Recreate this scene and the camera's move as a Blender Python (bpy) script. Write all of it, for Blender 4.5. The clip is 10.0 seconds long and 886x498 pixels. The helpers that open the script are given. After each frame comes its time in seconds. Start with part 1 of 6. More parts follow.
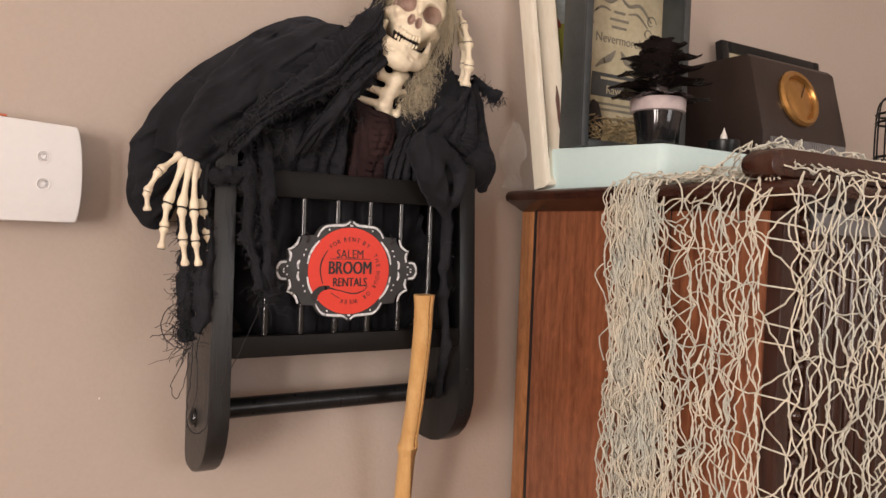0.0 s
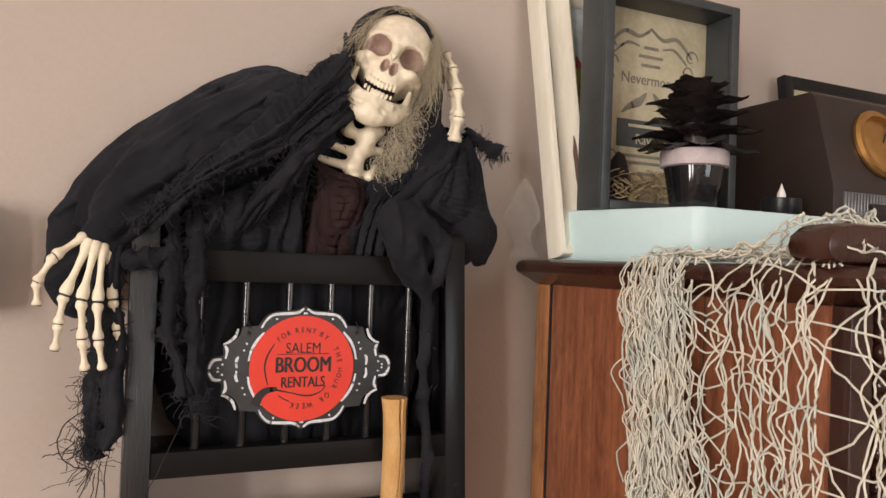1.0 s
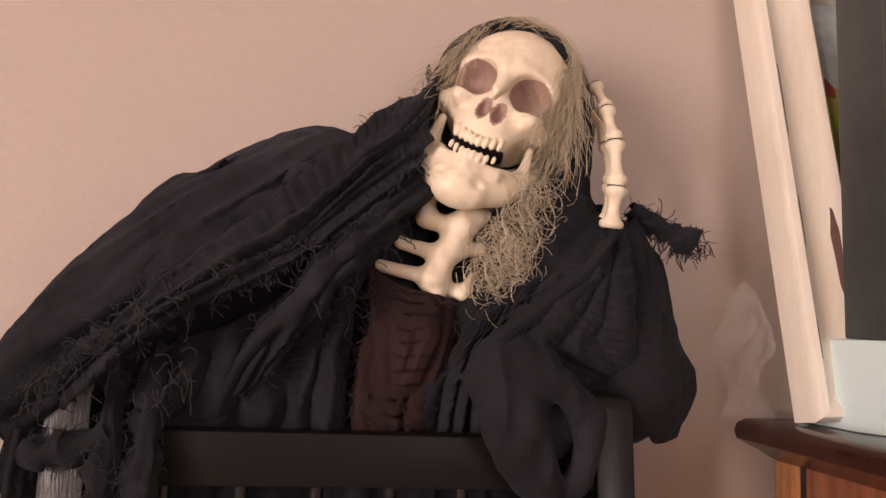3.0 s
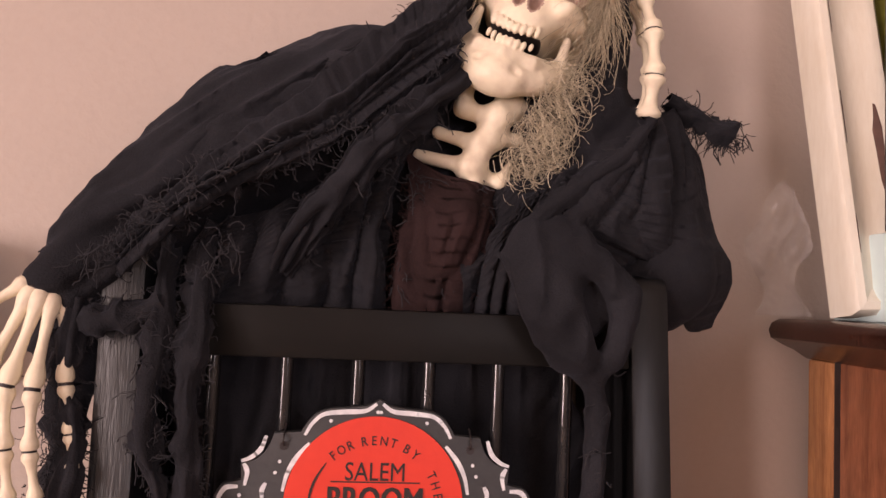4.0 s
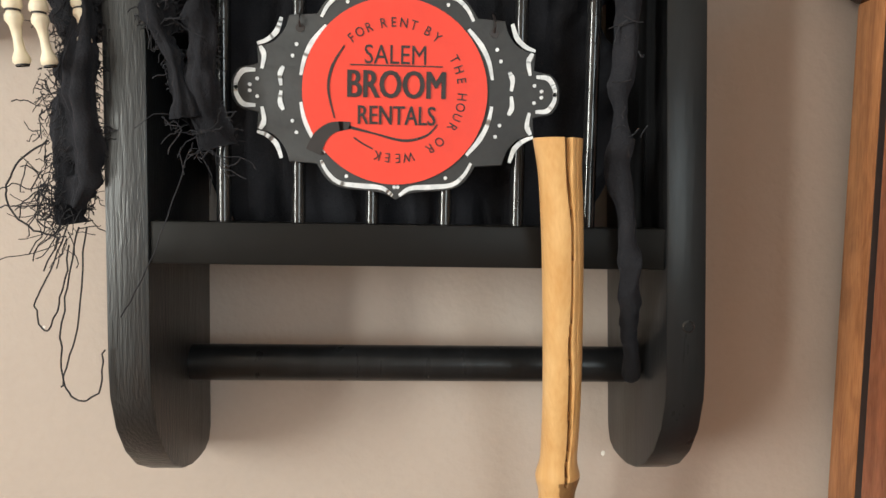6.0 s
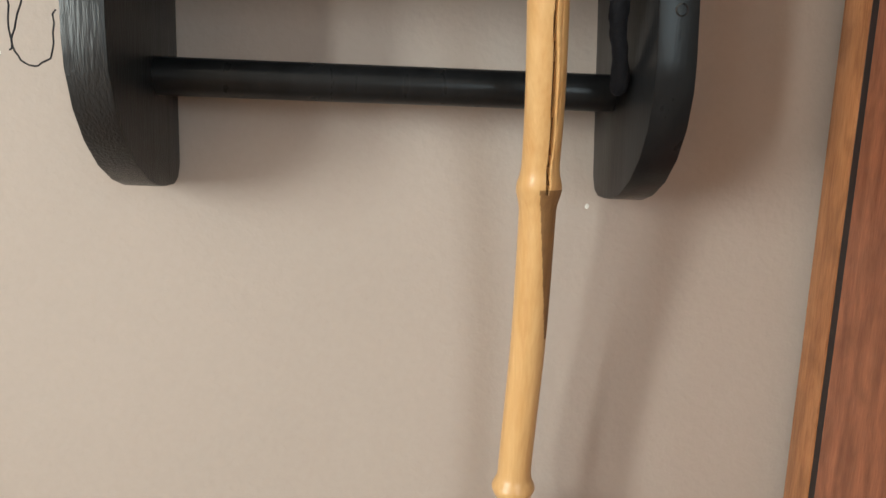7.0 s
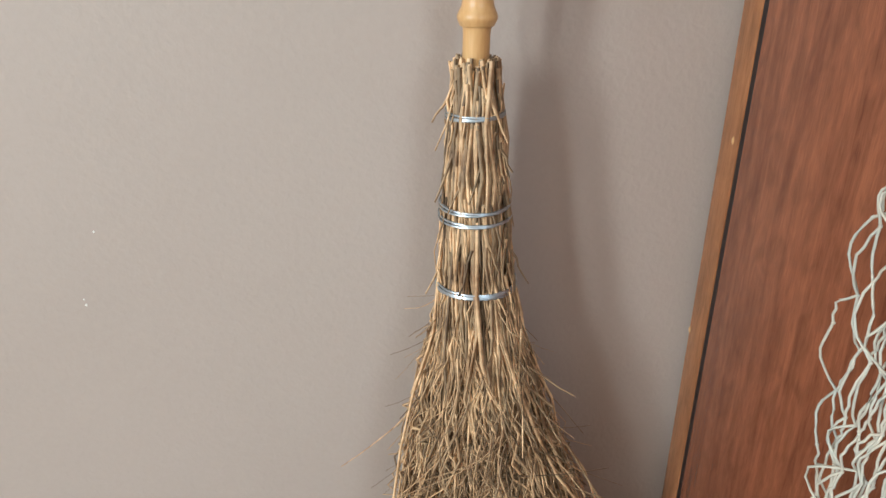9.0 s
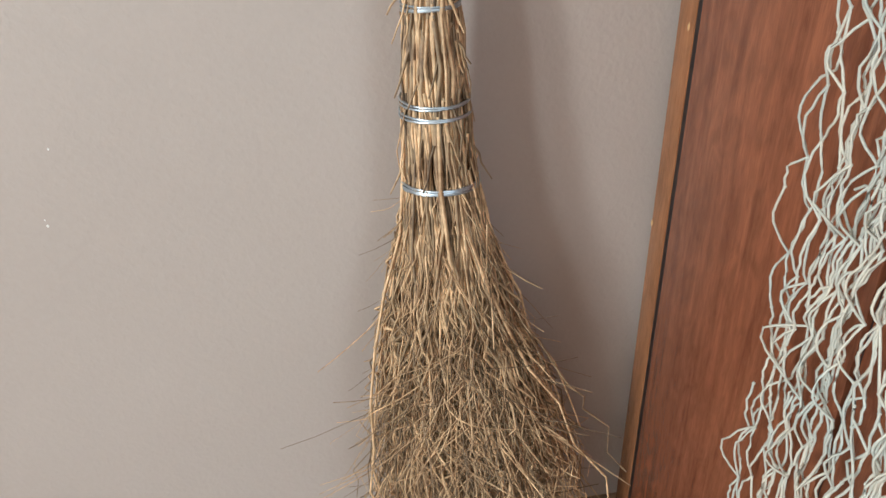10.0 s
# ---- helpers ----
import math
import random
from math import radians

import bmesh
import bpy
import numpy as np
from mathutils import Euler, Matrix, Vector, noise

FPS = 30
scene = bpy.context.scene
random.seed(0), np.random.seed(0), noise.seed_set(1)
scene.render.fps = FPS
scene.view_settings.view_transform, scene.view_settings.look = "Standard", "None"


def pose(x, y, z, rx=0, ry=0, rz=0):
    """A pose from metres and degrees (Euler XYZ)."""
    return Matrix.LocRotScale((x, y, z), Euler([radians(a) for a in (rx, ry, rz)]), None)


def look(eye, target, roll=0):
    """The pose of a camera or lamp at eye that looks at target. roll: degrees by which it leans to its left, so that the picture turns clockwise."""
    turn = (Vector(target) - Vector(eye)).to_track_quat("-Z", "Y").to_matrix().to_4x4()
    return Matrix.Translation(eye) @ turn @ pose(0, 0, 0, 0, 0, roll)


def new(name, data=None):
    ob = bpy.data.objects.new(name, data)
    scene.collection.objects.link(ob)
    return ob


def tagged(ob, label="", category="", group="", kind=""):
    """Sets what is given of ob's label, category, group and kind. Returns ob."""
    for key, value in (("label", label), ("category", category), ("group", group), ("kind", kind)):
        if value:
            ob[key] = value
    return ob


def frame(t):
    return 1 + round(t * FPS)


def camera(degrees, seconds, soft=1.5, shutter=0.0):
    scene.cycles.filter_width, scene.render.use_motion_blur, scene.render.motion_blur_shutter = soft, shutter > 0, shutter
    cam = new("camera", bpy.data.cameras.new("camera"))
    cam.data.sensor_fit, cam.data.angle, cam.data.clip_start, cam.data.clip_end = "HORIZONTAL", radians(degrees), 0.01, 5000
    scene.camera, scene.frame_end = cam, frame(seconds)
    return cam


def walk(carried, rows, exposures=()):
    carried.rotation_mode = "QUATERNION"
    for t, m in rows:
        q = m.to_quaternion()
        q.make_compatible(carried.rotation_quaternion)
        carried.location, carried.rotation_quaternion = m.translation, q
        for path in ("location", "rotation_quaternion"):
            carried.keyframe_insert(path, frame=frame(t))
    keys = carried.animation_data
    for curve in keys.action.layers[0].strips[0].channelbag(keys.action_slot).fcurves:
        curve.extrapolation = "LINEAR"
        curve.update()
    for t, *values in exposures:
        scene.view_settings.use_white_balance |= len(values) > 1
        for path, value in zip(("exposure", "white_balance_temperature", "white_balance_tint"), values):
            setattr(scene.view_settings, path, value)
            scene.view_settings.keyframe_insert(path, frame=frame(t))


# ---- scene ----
cam = camera(63.7, 10.0)
PATH = [
    (0, (-0.009, 0.086, 1.087), (1.0, 1.812, 1.034), 2.2),
    (0.5, (0.094, 0.116, 1.129), (0.976, 1.91, 1.144), 2.2),
    (1, (0.167, 0.18, 1.143), (0.979, 2.008, 1.187), 2.1),
    (1.5, (0.253, 0.305, 1.161), (0.944, 2.179, 1.269), 2.5),
    (2, (0.31, 0.43, 1.195), (0.847, 2.346, 1.391), 2.5),
    (2.5, (0.335, 0.47, 1.212), (0.705, 2.42, 1.456), 2.5),
    (2.7, (0.337, 0.473, 1.212), (0.65, 2.433, 1.459), 2.4),
    (3.8, (0.332, 0.467, 1.173), (0.525, 2.448, 1.372), 2.4),
    (4, (0.333, 0.468, 1.159), (0.51, 2.455, 1.293), 2.5),
    (4.5, (0.336, 0.482, 1.111), (0.491, 2.475, 1.172), 2.3),
    (5, (0.336, 0.495, 1.077), (0.477, 2.489, 1.019), 2.5),
    (5.2, (0.342, 0.494, 1.064), (0.448, 2.488, 0.951), 2.5),
    (6.3, (0.346, 0.484, 0.93), (0.456, 2.473, 0.745), 0.9),
    (6.5, (0.352, 0.488, 0.9), (0.462, 2.472, 0.672), 1.2),
    (7, (0.356, 0.49, 0.826), (0.491, 2.457, 0.487), 2.0),
    (7.5, (0.364, 0.496, 0.743), (0.514, 2.449, 0.334), 2.1),
    (8, (0.37, 0.475, 0.695), (0.534, 2.39, 0.14), 1.8),
    (8.5, (0.365, 0.433, 0.663), (0.544, 2.299, -0.033), 1.2),
    (9, (0.363, 0.408, 0.624), (0.553, 2.232, -0.174), 0.5),
    (9.5, (0.364, 0.393, 0.6), (0.574, 2.173, -0.287), -0.4),
    (10, (0.365, 0.387, 0.592), (0.626, 2.13, -0.353), -1.3),
]
# exposure and white balance drift of the phone camera: seconds, stops, kelvin, tint
EXPOSURES = [(0.0, -0.22, 6950, 18), (1.0, -0.14, 6550, 13), (2.0, 0.0, 6350, 12), (2.7, -0.2, 7450, 30), (4.0, -0.1, 7350, 38), (4.6, -0.1, 7100, 37), (5.2, 0.25, 6600, 18),
             (6.5, 0.2, 6150, 0), (7.5, 0.1, 5750, -1), (8.5, 0.1, 5500, -1), (10.0, 0.15, 5400, 0)]
walk(cam, [(t, look(eye, target, roll)) for t, eye, target, roll in PATH], EXPOSURES)

# ---- light: two narrow windows in the west wall, one in the south wall ----
world = bpy.data.worlds.new("sky")
scene.world = world
world.use_nodes = True
wn = world.node_tree
sky = wn.nodes.new("ShaderNodeTexSky")
sky.sky_type, sky.sun_disc = "NISHITA", False
sky.sun_elevation, sky.sun_rotation = radians(40), radians(120)
wn.links.new(sky.outputs[0], wn.nodes["Background"].inputs[0])
wn.nodes["Background"].inputs[1].default_value = 0.12


def window_lamp(name, eye, target, sx, sy, watts, colour):
    d = bpy.data.lights.new(name, "AREA")
    d.shape, d.size, d.size_y, d.energy, d.color = "RECTANGLE", sx, sy, watts, colour
    ob = new(name, d)
    ob.matrix_world = look(eye, target)
    return ob


window_lamp("window_light", (-2.16, -0.95, 1.25), (0.0, -0.95, 1.2), 0.38, 1.4, 74, (1.0, 0.96, 0.9))
window_lamp("window_light", (-2.16, -1.85, 1.25), (0.0, -1.85, 1.2), 0.38, 1.4, 60, (1.0, 0.96, 0.9))
window_lamp("window_light", (1.5, -2.76, 1.4), (1.5, 0.0, 1.3), 1.2, 1.3, 30, (0.92, 0.97, 1.0))


# ---- materials ----
def material(name, base, rough=0.6, second=None, scale=8.0, fine=120.0, bump=0.15, metal=0.0, stretch=(1, 1, 1),
             spec=0.5, depth=0.002, mix=(0.35, 0.65), spread=0.0, island=False):
    """Two scales of colour variation and a fine relief, in object space."""
    m = bpy.data.materials.new(name)
    m.use_nodes = True
    n, l = m.node_tree.nodes, m.node_tree.links
    b = n["Principled BSDF"]
    b.inputs["Metallic"].default_value, b.inputs["Specular IOR Level"].default_value = metal, spec
    co = n.new("ShaderNodeTexCoord")
    mp = n.new("ShaderNodeMapping")
    mp.inputs["Scale"].default_value = stretch
    l.new(co.outputs["Object"], mp.inputs[0])
    big, small = n.new("ShaderNodeTexNoise"), n.new("ShaderNodeTexNoise")
    big.inputs["Scale"].default_value, small.inputs["Scale"].default_value = scale, fine
    big.inputs["Detail"].default_value, small.inputs["Detail"].default_value = 5, 4
    for t in (big, small):
        l.new(mp.outputs[0], t.inputs["Vector"])
    add = n.new("ShaderNodeMath")
    add.operation = "MULTIPLY_ADD"
    add.inputs[1].default_value = 0.35
    l.new(small.outputs[0], add.inputs[0])
    sc = n.new("ShaderNodeMath")
    sc.operation = "MULTIPLY"
    sc.inputs[1].default_value = 0.65
    l.new(big.outputs[0], sc.inputs[0])
    l.new(sc.outputs[0], add.inputs[2])
    ramp = n.new("ShaderNodeValToRGB")
    e = ramp.color_ramp.elements
    second = second or tuple(0.75 * c for c in base)
    e[0].position, e[0].color = mix[0], (*second, 1)
    e[1].position, e[1].color = mix[1], (*base, 1)
    l.new(add.outputs[0], ramp.inputs[0])
    colour = ramp.outputs[0]
    if spread:
        src = n.new("ShaderNodeNewGeometry").outputs["Random Per Island"] if island else n.new("ShaderNodeObjectInfo").outputs["Random"]
        hsv = n.new("ShaderNodeHueSaturation")
        mr = n.new("ShaderNodeMapRange")
        mr.inputs["To Min"].default_value, mr.inputs["To Max"].default_value = 1 - spread, 1 + spread
        l.new(src, mr.inputs[0])
        l.new(mr.outputs[0], hsv.inputs["Value"])
        l.new(colour, hsv.inputs["Color"])
        colour = hsv.outputs[0]
    l.new(colour, b.inputs["Base Color"])
    rr = n.new("ShaderNodeMapRange")
    rr.inputs["To Min"].default_value, rr.inputs["To Max"].default_value = max(0.03, rough - 0.08), min(1, rough + 0.08)
    l.new(big.outputs[0], rr.inputs[0])
    l.new(rr.outputs[0], b.inputs["Roughness"])
    if bump:
        bp = n.new("ShaderNodeBump")
        bp.inputs["Strength"].default_value, bp.inputs["Distance"].default_value = bump, depth
        l.new(small.outputs[0], bp.inputs["Height"])
        l.new(bp.outputs[0], b.inputs["Normal"])
    return m


WALL = material("wall_paint", (0.46, 0.385, 0.335), 0.62, (0.435, 0.36, 0.31), 2.5, 190, 0.3, depth=0.0018, spec=0.35)
WHITE_TRIM = material("white_paint", (0.78, 0.76, 0.72), 0.5, (0.7, 0.67, 0.61), 6, 90, 0.1)
FLOOR = material("floor_oak", (0.3, 0.19, 0.11), 0.4, (0.2, 0.12, 0.07), 5, 60, 0.1, stretch=(1, 8, 1))
BLACK_PAINT = material("black_paint", (0.008, 0.008, 0.0085), 0.3, (0.013, 0.013, 0.014), 14, 60, 0.2, stretch=(6, 6, 0.6), depth=0.0006, spec=0.22)
BLACK_WORN = material("worn_black_paint", (0.013, 0.0145, 0.016), 0.36, (0.012, 0.012, 0.013), 30, 160, 0.5, stretch=(4, 4, 0.35), depth=0.0012)
BLACK_GLOSS = material("glossy_black", (0.008, 0.008, 0.009), 0.09, (0.016, 0.016, 0.017), 20, 80, 0.05)
BLACK_SATIN = material("satin_black", (0.008, 0.0075, 0.007), 0.4, (0.011, 0.010, 0.0095), 8, 90, 0.06, spec=0.09)
SLATE = material("slate_grey_board", (0.035, 0.036, 0.038), 0.6, (0.025, 0.025, 0.027), 25, 200, 0.15)
RED = material("orange_red_paint", (0.72, 0.045, 0.02), 0.5, (0.66, 0.036, 0.016), 18, 160, 0.1)
CHALK = material("white_marker", (0.75, 0.76, 0.78), 0.6, (0.5, 0.52, 0.55), 160, 400, 0.1)
INK = material("black_ink", (0.012, 0.01, 0.01), 0.5, (0.02, 0.012, 0.012), 90, 300, 0)
BONE = material("aged_bone", (0.78, 0.69, 0.52), 0.5, (0.58, 0.46, 0.36), 26, 170, 0.2, mix=(0.22, 0.55))
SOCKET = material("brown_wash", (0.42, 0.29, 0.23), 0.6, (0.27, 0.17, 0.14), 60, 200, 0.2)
CLOTH = material("black_gauze", (0.0115, 0.0115, 0.0135), 0.95, (0.023, 0.023, 0.027), 22, 900, 0.6, depth=0.001, spec=0.06)
sheen = CLOTH.node_tree.nodes["Principled BSDF"].inputs
sheen["Sheen Weight"].default_value, sheen["Sheen Roughness"].default_value, sheen["Sheen Tint"].default_value = 0.05, 0.45, (0.75, 0.8, 1.0, 1)
THREAD = material("black_thread", (0.022, 0.022, 0.026), 0.9, (0.035, 0.034, 0.038), 30, 500, 0, spec=0.15)
MAROON = material("maroon_gauze", (0.019, 0.0105, 0.0105), 0.92, (0.034, 0.018, 0.018), 25, 800, 0.5, depth=0.0008, spec=0.12)
HAIR = material("straw_hair", (0.58, 0.50, 0.36), 0.5, (0.42, 0.36, 0.26), 40, 200, 0, spread=0.3, island=True)
BAMBOO = material("bamboo", (0.66, 0.41, 0.18), 0.34, (0.55, 0.30, 0.11), 16, 90, 0.12, stretch=(6, 6, 0.5))
BAMBOO_SCAR = material("bamboo_scar", (0.3, 0.16, 0.06), 0.55, (0.2, 0.1, 0.035), 40, 200, 0.3, stretch=(6, 6, 0.4))
TWIG = material("dry_twig", (0.70, 0.48, 0.27), 0.6, (0.27, 0.155, 0.075), 40, 200, 0, spread=0.7, island=True)
WIRE = material("galvanised_wire", (0.5, 0.53, 0.56), 0.35, (0.36, 0.39, 0.42), 60, 200, 0, metal=0.85)
CORD = material("net_cord", (0.66, 0.59, 0.475), 0.85, (0.49, 0.515, 0.465), 22, 500, 0.3, spread=0.1, island=True, depth=0.0006)
PALE_BLUE = material("pale_blue_paint", (0.58, 0.73, 0.72), 0.5, (0.54, 0.69, 0.69), 9, 120, 0.08)
CHIPPED = material("chipped_cream_paint", (0.74, 0.7, 0.6), 0.45, (0.66, 0.6, 0.49), 14, 90, 0.18, stretch=(3, 3, 0.7))
CHIP = material("bare_wood_chip", (0.12, 0.055, 0.04), 0.7, (0.07, 0.03, 0.02), 60, 200, 0.2)
GREY_BLACK = material("charcoal_frame", (0.03, 0.034, 0.036), 0.42, (0.05, 0.056, 0.058), 10, 90, 0.08)
PAPER = material("aged_paper", (0.5, 0.44, 0.31), 0.8, (0.36, 0.31, 0.2), 14, 120, 0.1)
PRINT = material("grey_print", (0.13, 0.12, 0.095), 0.8, (0.2, 0.18, 0.14), 60, 200, 0)
BROWN_RADIO = material("dark_bakelite", (0.03, 0.018, 0.015), 0.38, (0.02, 0.012, 0.01), 12, 90, 0.1)
BRASS = material("old_brass", (0.5, 0.27, 0.09), 0.32, (0.36, 0.18, 0.055), 18, 90, 0.1, metal=0.8)
STEEL = material("dull_steel", (0.3, 0.3, 0.31), 0.4, (0.2, 0.2, 0.21), 30, 150, 0.1, metal=0.7)
PETAL = material("black_tin_petal", (0.035, 0.028, 0.028), 0.26, (0.06, 0.042, 0.04), 30, 150, 0.15)
FELT = material("pale_pink_felt", (0.6, 0.5, 0.49), 0.95, (0.45, 0.38, 0.38), 60, 500, 0.6)
WAX = material("clear_flame", (0.75, 0.72, 0.68), 0.25, (0.68, 0.64, 0.6), 40, 100, 0)
PLASTIC = material("white_plastic", (0.72, 0.71, 0.71), 0.42, (0.68, 0.67, 0.68), 6, 150, 0.03)
MOSS = material("dry_moss", (0.42, 0.32, 0.17), 0.8, (0.26, 0.19, 0.1), 50, 200, 0, spread=0.35, island=True)
ORANGE = material("orange_plastic", (0.7, 0.16, 0.08), 0.5)
DARK_BROWN = material("dark_walnut", (0.05, 0.018, 0.011), 0.22, (0.028, 0.01, 0.007), 7, 70, 0.12, stretch=(5, 5, 0.4))


def wood(name, light, dark, rough, stretch, scale=10):
    """Varnished veneer: long wavy grain, fine pores."""
    m = bpy.data.materials.new(name)
    m.use_nodes = True
    n, l = m.node_tree.nodes, m.node_tree.links
    b = n["Principled BSDF"]
    co, mp = n.new("ShaderNodeTexCoord"), n.new("ShaderNodeMapping")
    mp.inputs["Scale"].default_value = stretch
    l.new(co.outputs["Object"], mp.inputs[0])
    a, c = n.new("ShaderNodeTexNoise"), n.new("ShaderNodeTexNoise")
    a.inputs["Scale"].default_value, c.inputs["Scale"].default_value = scale, scale * 14
    a.inputs["Detail"].default_value, c.inputs["Detail"].default_value = 8, 3
    a.inputs["Distortion"].default_value = 0.8
    l.new(mp.outputs[0], a.inputs[0])
    l.new(mp.outputs[0], c.inputs[0])
    mixer = n.new("ShaderNodeMix")
    mixer.data_type = "FLOAT"
    mixer.inputs[0].default_value = 0.4
    l.new(a.outputs[0], mixer.inputs[2])
    l.new(c.outputs[0], mixer.inputs[3])
    r = n.new("ShaderNodeValToRGB")
    r.color_ramp.elements[0].position, r.color_ramp.elements[0].color = 0.33, (*dark, 1)
    r.color_ramp.elements[1].position, r.color_ramp.elements[1].color = 0.66, (*light, 1)
    l.new(mixer.outputs[0], r.inputs[0])
    blotch, mp2 = n.new("ShaderNodeTexNoise"), n.new("ShaderNodeMapping")
    mp2.inputs["Scale"].default_value = (22, 22, 8)
    blotch.inputs["Scale"].default_value, blotch.inputs["Detail"].default_value, blotch.inputs["Distortion"].default_value = 2.2, 4, 1.5
    l.new(co.outputs["Object"], mp2.inputs[0])
    l.new(mp2.outputs[0], blotch.inputs[0])
    mr, hsv = n.new("ShaderNodeMapRange"), n.new("ShaderNodeHueSaturation")
    mr.inputs["From Min"].default_value, mr.inputs["From Max"].default_value = 0.3, 0.7
    mr.inputs["To Min"].default_value, mr.inputs["To Max"].default_value = 0.82, 1.18
    l.new(blotch.outputs[0], mr.inputs[0])
    l.new(mr.outputs[0], hsv.inputs["Value"])
    l.new(r.outputs[0], hsv.inputs["Color"])
    l.new(hsv.outputs[0], b.inputs["Base Color"])
    b.inputs["Roughness"].default_value = rough
    bp = n.new("ShaderNodeBump")
    bp.inputs["Strength"].default_value, bp.inputs["Distance"].default_value = 0.12, 0.001
    l.new(c.outputs[0], bp.inputs["Height"])
    l.new(bp.outputs[0], b.inputs["Normal"])
    return m


VENEER = wood("mahogany_veneer", (0.32, 0.115, 0.054), (0.165, 0.052, 0.026), 0.26, (7, 7, 0.45), 13)
STILE_WOOD = wood("mahogany_stile", (0.40, 0.175, 0.072), (0.22, 0.085, 0.035), 0.26, (9, 9, 0.6), 7)


def clear_plastic():
    m = bpy.data.materials.new("clear_film")
    m.use_nodes = True
    b = m.node_tree.nodes["Principled BSDF"]
    b.inputs["Base Color"].default_value = (0.9, 0.88, 0.88, 1)
    b.inputs["Alpha"].default_value, b.inputs["Roughness"].default_value = 0.12, 0.12
    return m


FILM = clear_plastic()


def glass():
    m = bpy.data.materials.new("window_glass")
    m.use_nodes = True
    b = m.node_tree.nodes["Principled BSDF"]
    b.inputs["Transmission Weight"].default_value, b.inputs["Roughness"].default_value = 1.0, 0.02
    return m


GLASS = glass()


# ---- small mesh kit ----
def link(name, bm, mats, parent=None, label="", smooth=False):
    me = bpy.data.meshes.new(name)
    bm.normal_update()
    bm.to_mesh(me)
    bm.free()
    for m in mats if isinstance(mats, (list, tuple)) else [mats]:
        me.materials.append(m)
    if smooth:
        me.shade_smooth()
        if hasattr(me, "set_sharp_from_angle"):
            me.set_sharp_from_angle(angle=radians(42))
    ob = new(name, me)
    if parent:
        ob.parent = parent
    if label:
        ob["label"] = label
    return ob


def part(name, bm, mat, parent, label="", smooth=True):
    return link(name, bm, mat, parent, label, smooth)


def thing(name, label, category, group="", kind=""):
    return tagged(new(name), label, category, group, kind)


def box(bm, x0, x1, y0, y1, z0, z1, bevel=0.0, segments=2):
    m = Matrix.Translation(((x0 + x1) / 2, (y0 + y1) / 2, (z0 + z1) / 2)) @ Matrix.Diagonal((x1 - x0, y1 - y0, z1 - z0, 1))
    r = bmesh.ops.create_cube(bm, size=1, matrix=m)
    if bevel:
        edges = list({e for v in r["verts"] for e in v.link_edges})
        bmesh.ops.bevel(bm, geom=edges, offset=bevel, segments=segments, profile=0.6, affect="EDGES")
    return bm


def boxed(*a, **k):
    return box(bmesh.new(), *a, **k)


def tube(bm, pts, radii, n=8, cap=True, mat=0):
    """A tube along points; radii one number or one a point."""
    pts = [Vector(p) for p in pts]
    if not hasattr(radii, "__len__"):
        radii = [radii] * len(pts)
    rings, ref = [], None
    for i, p in enumerate(pts):
        d = (pts[min(i + 1, len(pts) - 1)] - pts[max(i - 1, 0)])
        d = d.normalized() if d.length > 1e-9 else Vector((0, 0, 1))
        if ref is None:
            ref = d.orthogonal().normalized()
        ref = ref - d * ref.dot(d)
        ref = ref.normalized() if ref.length > 1e-6 else d.orthogonal().normalized()
        w = d.cross(ref)
        rings.append([bm.verts.new(p + radii[i] * (ref * math.cos(6.28318 * k / n) + w * math.sin(6.28318 * k / n))) for k in range(n)])
    for a, b in zip(rings, rings[1:]):
        for k in range(n):
            f = bm.faces.new((a[k], a[(k + 1) % n], b[(k + 1) % n], b[k]))
            f.smooth, f.material_index = True, mat
    if cap and n > 2:
        bm.faces.new(rings[0][::-1]).material_index = mat
        bm.faces.new(rings[-1]).material_index = mat
    return bm


def lathe(bm, profile, at, n=24, mat=0, axis="z"):
    rings = []
    for r, h in profile:
        ring = []
        for k in range(n):
            a = 6.28318 * k / n
            v = Vector((r * math.cos(a), r * math.sin(a), h)) if axis == "z" else Vector((r * math.cos(a), -h, r * math.sin(a)))
            if axis == "x":
                v = Vector((h, r * math.cos(a), r * math.sin(a)))
            ring.append(bm.verts.new(Vector(at) + v))
        rings.append(ring)
    for a, b in zip(rings, rings[1:]):
        for k in range(n):
            bm.faces.new((a[k], a[(k + 1) % n], b[(k + 1) % n], b[k])).material_index = mat
    bm.faces.new(rings[0][::-1]).material_index = mat
    bm.faces.new(rings[-1]).material_index = mat
    bmesh.ops.recalc_face_normals(bm, faces=bm.faces)
    return bm


def prism(bm, outline, y0, y1, mat=0, bevel=0.0, plane="xz"):
    """An outline extruded through its plane's normal."""
    put = {"xz": lambda a, b, d: (a, d, b), "xy": lambda a, b, d: (a, b, d), "yz": lambda a, b, d: (d, a, b)}[plane]
    lo, hi = [[bm.verts.new(put(a, b, d)) for a, b in outline] for d in (y0, y1)]
    fs = [bm.faces.new(lo), bm.faces.new(hi)]
    n = len(outline)
    for k in range(n):
        fs.append(bm.faces.new((lo[k], lo[(k + 1) % n], hi[(k + 1) % n], hi[k])))
    for f in fs:
        f.material_index = mat
    bmesh.ops.recalc_face_normals(bm, faces=fs)
    if bevel:
        edges = [e for e in fs[0].edges] + [e for e in fs[1].edges]
        bmesh.ops.bevel(bm, geom=edges, offset=bevel, segments=2, profile=0.6, affect="EDGES")
    return bm


